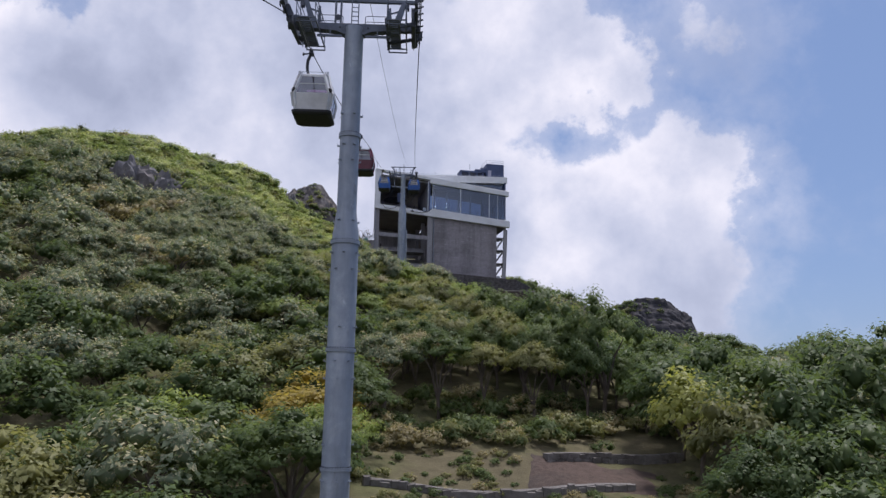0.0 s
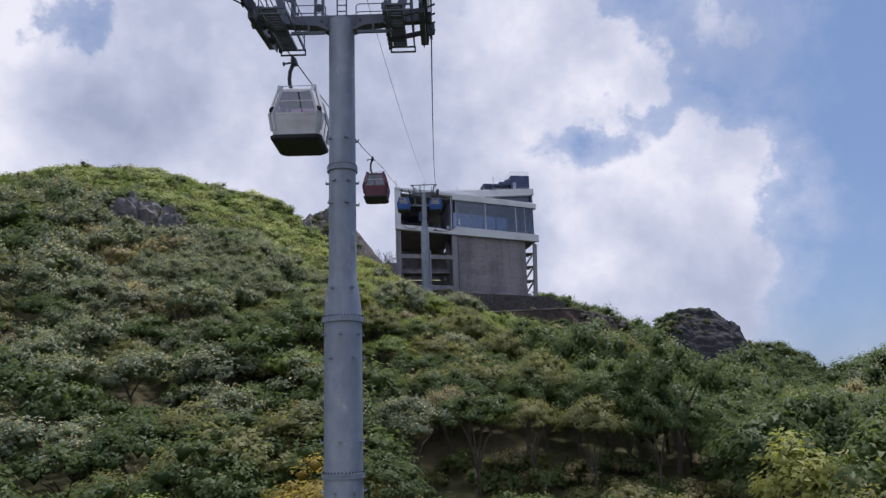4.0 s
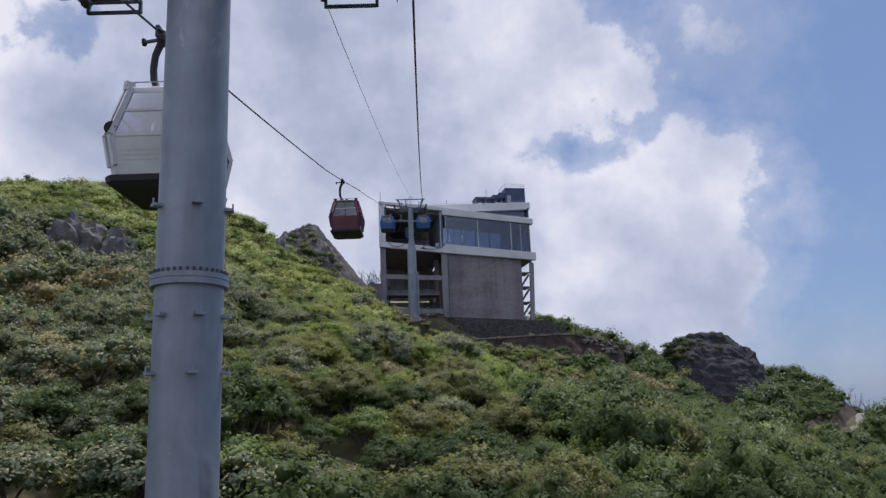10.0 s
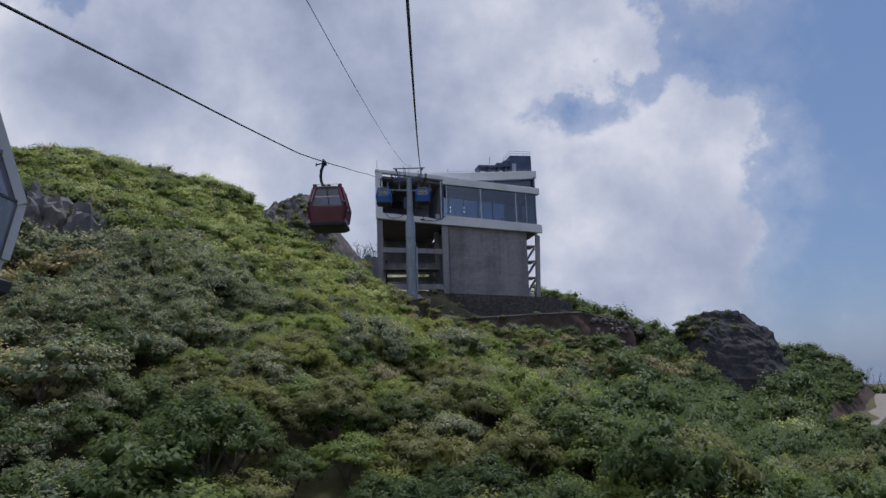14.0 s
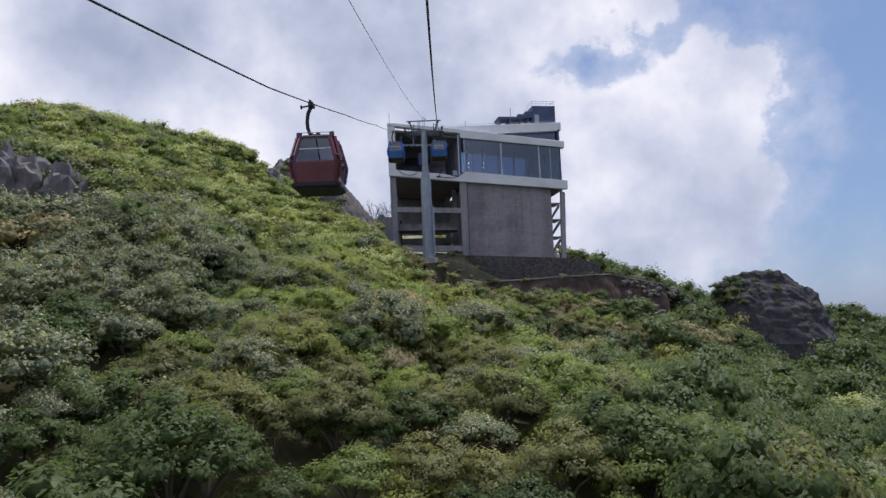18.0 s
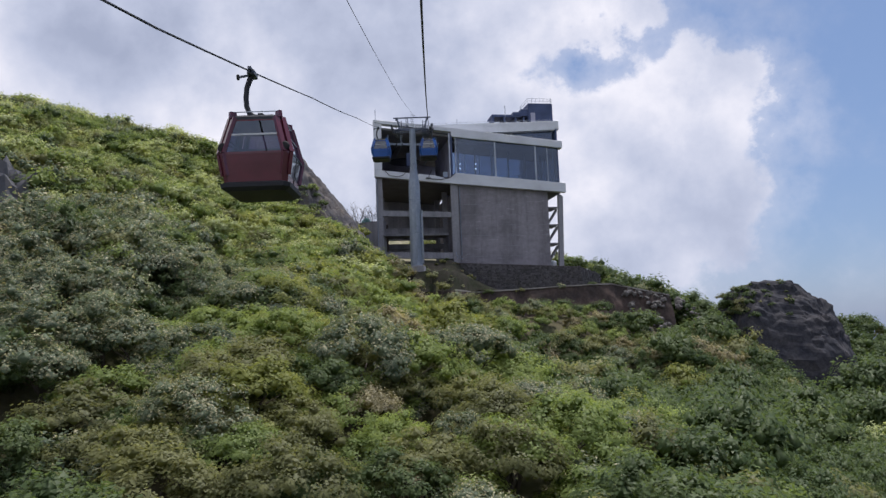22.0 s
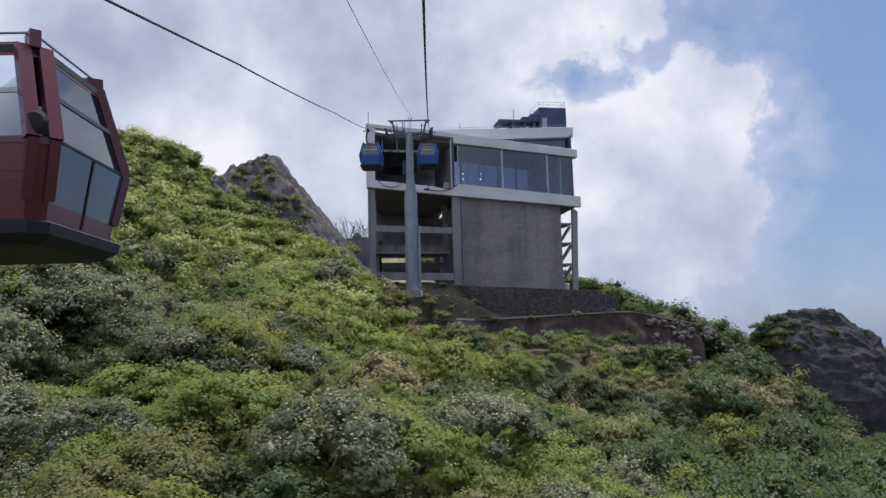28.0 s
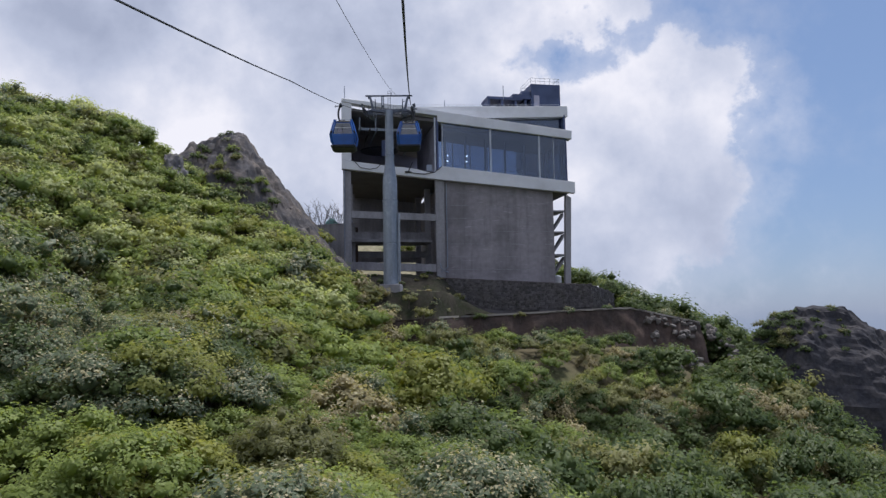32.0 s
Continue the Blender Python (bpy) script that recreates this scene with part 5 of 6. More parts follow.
for i in range(150):
    rnd = random.Random(40 + i)
    u = 37 + 13 * rnd.random()
    v = -13.5 + 10.5 * rnd.random() - (u - 37) * 0.1
    x_, y_ = loc3(u, v)
    s_ = 0.16 + 0.42 * rnd.random() ** 1.6
    z_ = max(land_at(x_, y_), ledge(u) - 0.3 if v > float(edge(u)) else ledge(u) - 0.3 - 1.5 * (float(edge(u)) - v))
    rock("fallen_rock", (s_, s_ * 0.8, s_ * 0.7), 60.0 + i, PALEROCK, "pale broken rock at the end of the terrace", pose(x_, y_, z_ + 0.1, rnd.uniform(-35, 35), rnd.uniform(-25, 25), 360 * rnd.random()), 0.42, 2, 0.35)

# ---- clearing with a low stone wall, the far track ----
def low_wall(x0, y0, x1, y1, h, seed, label):
    pts = []
    for i in range(9):
        x, y = x0 + (x1 - x0) * i / 8, y0 + (y1 - y0) * i / 8
        pts.append((x, y, land_at(x, y) - 0.1, land_at(x, y) + h))
    return stone_wall("wall_low", pts, label, 0.45, PALEROCK, seed)


low_wall(2.8, 48.6, 11.5, 51.8, 0.55, 7, "low pale dry-stone wall at the head of the clearing")
low_wall(-7.5, 42.6, 7.5, 45.7, 0.38, 8, "low pale stone edging across the clearing")
scar = thing("bare_earth", Matrix(), "reddish brown trodden earth in the clearing", "bare ground", kind="structure")
bm = bmesh.new()
grid = []
for i in range(31):
    col = []
    for k in range(19):
        x, y = 1.6 + 7.6 * i / 30, 45.2 + 4.6 * k / 18
        rim_ = max(abs(i / 15 - 1), abs(k / 9 - 1))
        col.append(bm.verts.new((x + 0.3 * noise.noise((x, y, 1)), y, land_at(x, y) + 0.07 - 0.3 * max(0.0, rim_ - 0.72 + 0.35 * noise.noise((x * 0.8, y * 0.8, 3))) + 0.03 * noise.noise((x * 2, y * 2, 0)))))
    grid.append(col)
for i in range(30):
    for k in range(18):
        bm.faces.new((grid[i][k], grid[i + 1][k], grid[i + 1][k + 1], grid[i][k + 1]))
part("soil", bm, EARTH, scar, smooth=True)
tk = thing("road", Matrix(), "pale curving mountain road over the saddle", "road", kind="structure")
bm = bmesh.new()
prev = None
ROAD = [Vector(p) for p in ((50, 166, 1.5), (56, 176, 2.8), (62, 185, 4.2), (67, 193, 5.6), (71.5, 202, 7.0), (74, 207, 7.2))]
for i in range(26):
    k_ = min(int(i / 5), 4)
    p_ = ROAD[k_].lerp(ROAD[k_ + 1], i / 5 - k_)
    sd = (ROAD[k_ + 1] - ROAD[k_]).cross(Vector((0, 0, 1))).normalized() * 1.9
    a_, b_ = bm.verts.new(p_ - sd), bm.verts.new(p_ + sd - Vector((0, 0, 0.15)))
    c_, d_ = bm.verts.new(p_ - sd * 1.3 - Vector((0, 0, 2))), bm.verts.new(p_ + sd * 1.3 - Vector((0, 0, 2)))
    if prev:
        bm.faces.new((prev[0], prev[1], b_, a_))
        bm.faces.new((prev[2], prev[0], a_, c_))
        bm.faces.new((prev[1], prev[3], d_, b_))
    prev = (a_, b_, c_, d_)
part("carriageway", bm, GRAVEL, tk)
cutting = thing("bank_road", Matrix(), "brown earth cutting beside the mountain road", "bank", kind="structure")
bm = bmesh.new()
prev = None
for i in range(26):
    k_ = min(int(i / 5), 4)
    p_ = ROAD[k_].lerp(ROAD[k_ + 1], i / 5 - k_)
    sd = (ROAD[k_ + 1] - ROAD[k_]).cross(Vector((0, 0, 1))).normalized()
    ring_ = [bm.verts.new(p_ - sd * (1.95 + 0.55 * m_ + 0.3 * noise.noise((i * 0.5, m_, 1))) + Vector((0, 0, -0.1 + 0.62 * m_ + 0.25 * noise.noise((i * 0.4, m_ * 0.7, 5))))) for m_ in range(7)]
    if prev:
        for m_ in range(6):
            bm.faces.new((prev[m_], prev[m_ + 1], ring_[m_ + 1], ring_[m_]))
    prev = ring_
part("face", bm, EARTH, cutting, smooth=True)


# ---- woods ----
# an eight-faced heart for each clump of leaves
HEART = (np.array([(1, 0, 0), (-1, 0, 0), (0, 1, 0), (0, -1, 0), (0, 0, 1), (0, 0, -1)], float),
         np.array([(0, 2, 4), (2, 1, 4), (1, 3, 4), (3, 0, 4), (2, 0, 5), (1, 2, 5), (3, 1, 5), (0, 3, 5)]))


def crown_arrays(rnd, leaves, radius, height, leaf, lobes, blooms=0, layered=False):
    """Leaves on a heap of lobes with leafy hearts: corners (n, 3, 3) and a flag for blossom."""
    cs = []
    spread = 1.32 / math.sqrt(lobes)
    for k in range(lobes):
        a, r = rnd.uniform(0, 2 * math.pi), math.sqrt((k + rnd.random()) / lobes) * 0.84
        zc = (1 - 0.7 * r ** 2.2) * rnd.uniform(0.54, 0.82) + rnd.uniform(0.0, 0.12)
        cs.append((r * math.cos(a) * radius, r * math.sin(a) * radius, zc * height, rnd.uniform(0.8, 1.25) * spread * radius))
    cs = np.array(cs)
    g = np.random.RandomState(rnd.randrange(10 ** 6))
    w = cs[:, 3] ** 2
    pick = g.choice(len(cs), leaves, p=w / w.sum())
    d = g.normal(size=(leaves, 3))
    d /= np.linalg.norm(d, axis=1)[:, None]
    d[:, 2] = np.where(d[:, 2] < -0.15, -d[:, 2] * 0.7, d[:, 2])
    shell = 0.55 + 0.62 * g.rand(leaves) ** 0.9
    sq = np.array([1, 1, 0.92 if layered else 1.0])
    c = cs[pick, :3] + d * (cs[pick, 3] * shell)[:, None] * sq
    away = c - np.array([0, 0, 0.22 * height])
    away /= np.linalg.norm(away, axis=1)[:, None]
    nrm = d * 0.6 + away * 0.5 + g.normal(size=(leaves, 3)) * 0.34 + np.array([0, 0, 0.45])
    nrm /= np.linalg.norm(nrm, axis=1)[:, None]
    t = np.cross(nrm, g.normal(size=(leaves, 3)))
    t /= np.linalg.norm(t, axis=1)[:, None]
    b_ = np.cross(nrm, t)
    size = leaf * (0.6 + 0.8 * g.rand(leaves))
    bl = np.zeros(leaves, bool)
    if blooms:
        patch = (np.sin(c[:, 0] * 3.1 + 1) * np.sin(c[:, 1] * 2.7) * 0.5 + 0.6)
        bl = (shell > 0.78) & (g.rand(leaves) < blooms * 2.6 * patch)
        size = np.where(bl, size * 0.72, size)
    s1, s2 = size[:, None], (size * 0.62)[:, None]
    droop = nrm * (size * 0.2)[:, None]
    q = np.stack([c - t * s1 - b_ * s2, c + t * s1 - b_ * s2 * 0.8, c + b_ * s2 * 1.2 + droop], 1)
    # each lobe has an uneven leafy heart
    bv, bf = HEART
    hv = bv[None] * (1 + 0.2 * g.normal(size=(lobes, len(bv), 1))) * cs[:, None, 3:4] * 0.48 * sq + cs[:, None, :3]
    hf = bf[None] + (np.arange(lobes) * len(bv))[:, None, None]
    verts = np.concatenate([q.reshape(-1, 3), hv.reshape(-1, 3)])
    faces = np.concatenate([np.arange(leaves * 3).reshape(-1, 3), hf.reshape(-1, 3) + leaves * 3])
    # leaves of a clump catch the light together: their normals lean towards the clump's and the crown's
    soft = nrm * 0.5 + d * 0.35 + away * 0.5
    soft = np.concatenate([np.repeat(soft, 3, 0), (hv - cs[:, None, :3]).reshape(-1, 3)])
    soft /= np.linalg.norm(soft, axis=1)[:, None]
    return verts, faces, soft, np.concatenate([bl.astype(int), np.zeros(len(hf.reshape(-1, 3)), int)])


def leaf_mesh(name, verts, faces, soft, bl, mats):
    n = len(faces)
    me = bpy.data.meshes.new(name)
    me.vertices.add(len(verts))
    me.vertices.foreach_set("co", verts.reshape(-1).astype(np.float32))
    me.loops.add(n * 3)
    me.loops.foreach_set("vertex_index", faces.reshape(-1).astype(np.int32))
    me.polygons.add(n)
    me.polygons.foreach_set("loop_start", np.arange(0, n * 3, 3, dtype=np.int32))
    for k in mats:
        me.materials.append(k)
    me.polygons.foreach_set("material_index", bl.astype(np.int32))
    me.polygons.foreach_set("use_smooth", np.ones(n, bool))
    me.update(calc_edges=True)
    me.normals_split_custom_set_from_vertices(soft.astype(np.float32))
    return me


def trunk_mesh(rnd, height, radius):
    bm = bmesh.new()
    lean = Vector((rnd.uniform(-0.4, 0.4), rnd.uniform(-0.4, 0.4), 0))
    fork = height * rnd.uniform(0.25, 0.45)
    add_path(bm, [(0, 0, -0.8), lean * 0.3 + Vector((0, 0, fork * 0.5)), lean * 0.6 + Vector((0, 0, fork))], [0.13, 0.11, 0.09], 7)
    for k in range(4):
        a = 2 * math.pi * k / 4 + rnd.uniform(-0.4, 0.4)
        o = lean * 0.6 + Vector((0, 0, fork - 0.1))
        e = o + Vector((math.cos(a) * radius * 0.6, math.sin(a) * radius * 0.6, (height - fork) * rnd.uniform(0.55, 0.85)))
        mid = o.lerp(e, 0.5) + Vector((0, 0, 0.3))
        add_path(bm, [o, mid, e], [0.075, 0.05, 0.02], 6)
    return bm


SPECIES = {   # leaves, blossom share, layered, tree label
    "pale": (0.0, True, "young broadleaf tree in pale green leaf"),
    "fresh": (0.0, True, "young broadleaf tree in fresh green leaf"),
    "deep": (0.0, False, "dense broadleaf tree in deep green leaf"),
    "olive": (0.0, True, "spreading broadleaf tree in olive green leaf"),
    "grey": (0.21, False, "flowering shrub tree with grey-green leaves and cream blossom"),
    "tawny": (0.26, False, "young tree in tawny yellow-green leaf"),
    "yellow": (0.0, True, "small tree in bright yellow-green leaf"),
    "golden": (0.0, True, "broad tree in golden yellow young leaf"),
}
rnd = random.Random(11)
NEAR = {}
for kind, (blo, lay, lab) in SPECIES.items():
    NEAR[kind] = []
    for v in range(3):
        h = rnd.uniform(3.3, 4.0)
        vv, ff, nn, bl = crown_arrays(rnd, 4800, 2.5, h, 0.067, 42, blooms=blo * (1.25 if v == 0 else 0.8), layered=lay)
        me = leaf_mesh("crown", vv, ff, nn, bl, (LEAVES[kind], BLOSSOM))
        tb = trunk_mesh(rnd, h * 0.85, 1.7)
        tm = bpy.data.meshes.new("trunk")
        tb.to_mesh(tm)
        tb.free()
        tm.materials.append(BARK)
        NEAR[kind].append((me, tm, lab))


def kind_at(x, y, rnd):
    """Which tree grows where: species stand in loose groups; the upper slope is in fresh leaf, the gully is darker.
    Pale and deep shares also carry sun, haze and shade as leaf colour.
    """
    p = Vector((x * 0.055, y * 0.055, 2.0))
    a, b_ = noise.noise(p), noise.noise(p * 2.7 + Vector((9, 4, 1)))
    if (x + 12.4) ** 2 + (y - 45.4) ** 2 < 3.3 ** 2:
        return "golden"
    upper = float(fade(y, 108, 130)) * float(fade(-x, 14, 28))
    gully = max(float(fade(x, -16, -8)) * float(fade(y, 104, 113)), float(fade(x, 4, 12)) * (1 - float(fade(y, 62, 74))))
    left = float(fade(-24 - 0.4 * max(0.0, y - 100) - x, -2, 3)) * (1 - 0.8 * upper)
    spur = float(fade(y, 82, 96)) * (1 - left) * (1 - gully) * (1 - float(fade(x, -6, 4)))
    if rnd.random() < 0.022 + 0.13 * spur and x > -24 - 14 * spur:
        return "yellow"
    near = 1 - float(fade(y, 66, 92))
    share = {"pale": 0.01 + 0.85 * upper, "fresh": 0.40 + 0.22 * upper + 0.50 * spur - 0.12 * gully - 0.28 * left - 0.16 * near, "deep": 0.13 - 0.08 * upper + (0.55 + 1.1 * float(fade(x, 6, 16))) * gully + 0.40 * near + 0.5 * float(fade(x, -3, 8)) * float(fade(y, 56, 66)), "olive": 0.24 + 0.05 * upper + 0.05 * gully - 0.16 * left + 0.10 * near * (1 - left),
             "grey": 0.11 + 0.43 * left + 0.06 * upper + 0.06 * gully + 0.22 * max(b_, 0), "tawny": 0.08 + 0.14 * spur - 0.06 * upper - 0.05 * gully + 0.2 * max(-b_, 0)}
    if x > 36 and y > 165 and rnd.random() < 0.6:
        return "deep"
    r = (rnd.random() * 0.75 + 0.25 * (0.5 + a)) * sum(share.values())
    for k, v in share.items():
        r -= v
        if r < 0:
            return k
    return "grey"


def plantable(x, y):
    c, s = math.cos(radians(16.46)), math.sin(radians(16.46))
    u, v = (x + 29.4) * c + (y - 170.2) * s, -(x + 29.4) * s + (y - 170.2) * c
    if -3 < u < 36 and -9.5 < v < 34:
        return False
    if -3 < u < 46 and float(edge(u)) - 1.6 < v < -2:
        return False
    if -14 < u < 1 and 2 < v < 26:
        return False
    if 30 < u < 52 and -10.5 < v < -2.5 or 38 < u < 51 and -15 < v < -9:
        return False
    if (x - T1.x) ** 2 + (y - T1.y) ** 2 < 2.2 ** 2 or (x - T2.x) ** 2 + (y - T2.y) ** 2 < 4.0 ** 2:
        return False
    if -8 < x < 10.5 and y < 56 + 0.15 * x:
        return False
    if ((x - 36) / 8.5) ** 2 + ((y - 179) / 9) ** 2 < 1 or ((x + 40) / 9) ** 2 + ((y - 163) / 7) ** 2 < 1:
        return False
    if y > 158 and x < -47 or y > 172 and x < -30:
        return False
    if any((x - p.x) * 0.92 - (y - p.y) * 0.40 > -3.2 and (x - p.x) * 0.92 - (y - p.y) * 0.40 < 3.2 and -17 < (x - p.x) * 0.40 + (y - p.y) * 0.92 < 3 for p in ROAD[1:]):
        return False
    if any((x - p.x - 1.5) ** 2 + (y - p.y + 2.5) ** 2 < 46 for p in ROAD):
        return False
    if 1.5 < x < 8.6 and 168 < y < 184:
        return False
    if -62.5 < x < -47.5 and 105 < y < 113:
        return False
    return -2 - 0.80 * y < x < 7 + 0.50 * y and x > -106


spots, saplings = [], []
STEP = 3.35
for j in range(int((225 - 24) / STEP)):
    for i in range(int(215 / STEP)):
        x = -118 + STEP * (i + 0.5 * (j % 2)) + rnd.uniform(-1.2, 1.2)
        y = 24 + STEP * j + rnd.uniform(-1.2, 1.2)
        if plantable(x, y):
            spots.append((x, y))
for k in range(70):       # a close belt of trees runs down from the station's end
    x = rnd.uniform(3.5, 27)
    y = rnd.uniform(178.5, 190) + 0.1 * x
    if x > 8.6 or y > 185:
        spots.append((x, y))
for k in range(1900):      # the steep upper slope is overgrown with low thick growth
    x, y = rnd.uniform(-88, -24), rnd.uniform(104, 157)
    if plantable(x, y):
        spots.append((x, y))
for k in range(300):      # younger trees close the gaps of the near slope
    x, y = rnd.uniform(-46, 16), rnd.uniform(62, 122)
    if plantable(x, y):
        saplings.append((x, y))
far_parts = {(k, g_): [] for k in SPECIES for g_ in range(9)}
FARCROWN = {k: [crown_arrays(rnd, 520, 2.5, 3.3, 0.145, 15, blooms=SPECIES[k][0], layered=SPECIES[k][1]) for v in range(4)] for k in SPECIES}
COARSE = {k: [crown_arrays(rnd, 90, 2.9, 3.4, 0.36, 4, blooms=SPECIES[k][0]) for v in range(3)] for k in SPECIES}
MIDCROWN = {k: [crown_arrays(rnd, 1400, 2.5, 3.6, 0.106, 26, blooms=SPECIES[k][0], layered=SPECIES[k][1]) for v in range(4)] for k in SPECIES}
LOWCROWN = {k: [crown_arrays(rnd, 270, 2.5, 3.5, 0.18, 9, blooms=SPECIES[k][0], layered=SPECIES[k][1]) for v in range(4)] for k in SPECIES}
GULLYCROWN = {k: [crown_arrays(rnd, 1750, 2.5, 3.4, 0.086, 30, blooms=SPECIES[k][0], layered=SPECIES[k][1]) for v in range(3)] for k in SPECIES}
near_n = 0
MIDMESH = {k: [leaf_mesh("crown", *a_, (LEAVES[k], BLOSSOM)) for a_ in lst] for k, lst in MIDCROWN.items()}
for q_, (x, y) in enumerate(spots + saplings):
    k = kind_at(x, y, rnd)
    z = land_at(x, y)
    s = rnd.choice((0.75, 0.9, 1.0, 1.0, 1.1, 1.25)) * rnd.uniform(0.92, 1.08) * (1.06 if k in ("grey", "deep") else 1.15 if k == "golden" else 1.0)
    if -24 < x < 22 and 148 < y < 166:
        s *= 0.8
    if 30 < x < 50 and 148 < y < 176:
        s *= 0.6
    if -20 < x < 10 and 136 < y < 166:
        s *= 0.72
    low = 0.0
    if y > 100 and x < -22:
        low = float(fade(y, 104, 124)) * float(fade(-x, 22, 36))
        s *= 1 - 0.46 * low
    if x > 9 and 58 < y < 112 and x < 60:
        s *= 0.76
    if 40 < x < 68 and 184 < y < 216:
        s *= 1.05
    if 105 < y < 180 and abs(x - 26 - 0.38 * (y - 97)) < 5.5:
        s *= 0.5
    if 3 < x < 28 and 178 < y < 194:
        s *= 0.72 + 0.4 * float(fade(x, 5, 15))
    s *= 1.12
    tall = rnd.uniform(0.78, 1.05) * (1 + 0.3 * float(fade(x, -8, 6)) * (1 if y < 148 else 0))
    gully = x > -14 and 114 < y < 150 and x < 60
    if gully:
        if rnd.random() < 0.42:
            continue
        s *= 1.42

    # the wood's edge over the clearing stands on tall bare stems
    lift = (1.9 - 0.9 * float(fade(x, 0, 5))) * float(fade(x, -11, -7)) * (1 - float(fade(x, 9, 13))) * (1 - float(fade(y, 61, 68)))
    turn = rnd.uniform(0, 360)
    young = q_ >= len(spots)
    if young:
        s *= 0.78
    near = 70 < y < 114 and -32 < x < 0
    if lift > 0.5 or not young and near or (not young and near_n < 200 and y < 128 and -40 < x < 20 and rnd.random() < 0.75):
        near_n += 1
        me, tm, lab = NEAR[k][rnd.randrange(3)]
        if not near and lift < 0.5:
            me = MIDMESH[k][rnd.randrange(4)]
        t = thing("tree", pose(x, y, z, 0, 0, turn) @ Matrix.Diagonal((s, s, s * tall, 1)), lab, "tree", "hillside trees")
        tr_ = new("trunk", tm)
        tr_.parent = t
        cr = new("crown", me)
        cr.parent = t
        cr.location = (0, 0, 0.7)
        if lift > 0.5:
            cr.location.z += lift
            tr_.scale.z = (3.0 + lift) / 3.0
    else:
        vv, ff, nn, bl = (LOWCROWN if low > 0.6 else GULLYCROWN if gully and x < 30 or (64 < y < 116 and -46 < x < 30) else MIDCROWN if y < 65 or gully or (y < 128 and -46 < x < 34) else FARCROWN)[k][rnd.randrange(3)]
        a = radians(turn)
        R = np.array([[math.cos(a), -math.sin(a), 0], [math.sin(a), math.cos(a), 0], [0, 0, tall]])
        far_parts[k, rnd.randrange(9)].append((vv @ R.T * s + np.array([x, y, z + 0.5 * s]), ff, nn @ R.T, bl))
belt = []       # full round trees crowd the foot of the retaining wall and of the boulder
for k_ in range(900):
    wall_foot = k_ < 600
    x, y = (rnd.uniform(-13, 20), rnd.uniform(139, 166)) if wall_foot else (rnd.uniform(15, 27), rnd.uniform(148, 170))
    if plantable(x, y) and all((x - p_) ** 2 + (y - q_) ** 2 > 2.9 ** 2 for p_, q_ in belt):
        belt.append((x, y))
        k = rnd.choice(("fresh", "fresh", "olive", "deep", "grey", "tawny") if x < 8 else ("deep", "deep", "olive", "olive", "tawny"))
        s = rnd.uniform(0.85, 1.25) * (1.15 + 0.45 * float(fade(x, 18, 21)) * float(fade(y, 156, 160)) if x > 16 else 1 - 0.35 * float(fade(y - 0.25 * x, 146, 154)))
        vv, ff, nn, bl = MIDCROWN[k][rnd.randrange(4)]
        far_parts[k, rnd.randrange(9)].append((vv * np.array([s, s, s * rnd.uniform(1.0, 1.2)]) + np.array([x, y, land_at(x, y) - 0.3]), ff, nn, bl))
for k_ in range(2600):      # the wood goes on beyond what the ride looks upon
    x, y = rnd.uniform(-150, 130), rnd.uniform(-40, 240)
    u, v = (x + 29.4) * 0.959 + (y - 170.2) * 0.283, -(x + 29.4) * 0.283 + (y - 170.2) * 0.959
    if -10 - 0.80 * y < x < 15 + 0.50 * y and x > -104 or -6 < u < 40 and -20 < v < 44 or (x > -70 and x < -20 and y > 150 and y < 200) or x > 40 and y > 150:
        continue
    k = kind_at(x, y, rnd)
    vv, ff, nn, bl = COARSE[k][rnd.randrange(3)]
    s = rnd.uniform(0.9, 1.4)
    far_parts[k, rnd.randrange(9)].append((vv * s + np.array([x, y, land_at(x, y) + 0.4]), ff, nn, bl))
for (k, g_), lst in far_parts.items():
    if not lst:
        continue
    first = np.cumsum([0] + [len(q[0]) for q in lst])
    vv = np.concatenate([q[0] for q in lst])
    ff = np.concatenate([q[1] + o for q, o in zip(lst, first)])
    nn = np.concatenate([q[2] for q in lst])
    bl = np.concatenate([q[3] for q in lst])
    ob = new("woodland", leaf_mesh("woodland", vv, ff, nn, bl, (LEAVES[k], BLOSSOM)))
    tagged(ob, "hillside woodland: " + SPECIES[k][2], "woodland", kind="stuff")



# ---- shrubs on the rocks ----
BUSH, TUFT = {}, {}
for kind in ("fresh", "deep", "olive", "grey", "tawny", "yellow"):
    TUFT[kind] = crown_arrays(rnd, 380, 2.4, 3.0, 0.17, 12, blooms=SPECIES[kind][0])
    BUSH[kind] = (leaf_mesh("crown", *crown_arrays(rnd, 1000, 2.4, 3.0, 0.11, 20, blooms=SPECIES[kind][0]), (LEAVES[kind], BLOSSOM)), NEAR[kind][0][1])
from mathutils.bvhtree import BVHTree


def shrub(x, y, z, s, kind, label="low leafy shrub rooted on the rock"):
    me, tm = BUSH[kind]
    t = thing("shrub", pose(x, y, z, 0, 0, x * 40) @ Matrix.Diagonal((s, s, s, 1)), label, "shrub", "shrubs on the rocks")
    cr = new("crown", me)
    cr.parent = t
    tr_ = new("trunk", tm)
    tr_.parent = t
    cr.location = (0, 0, 0.1)




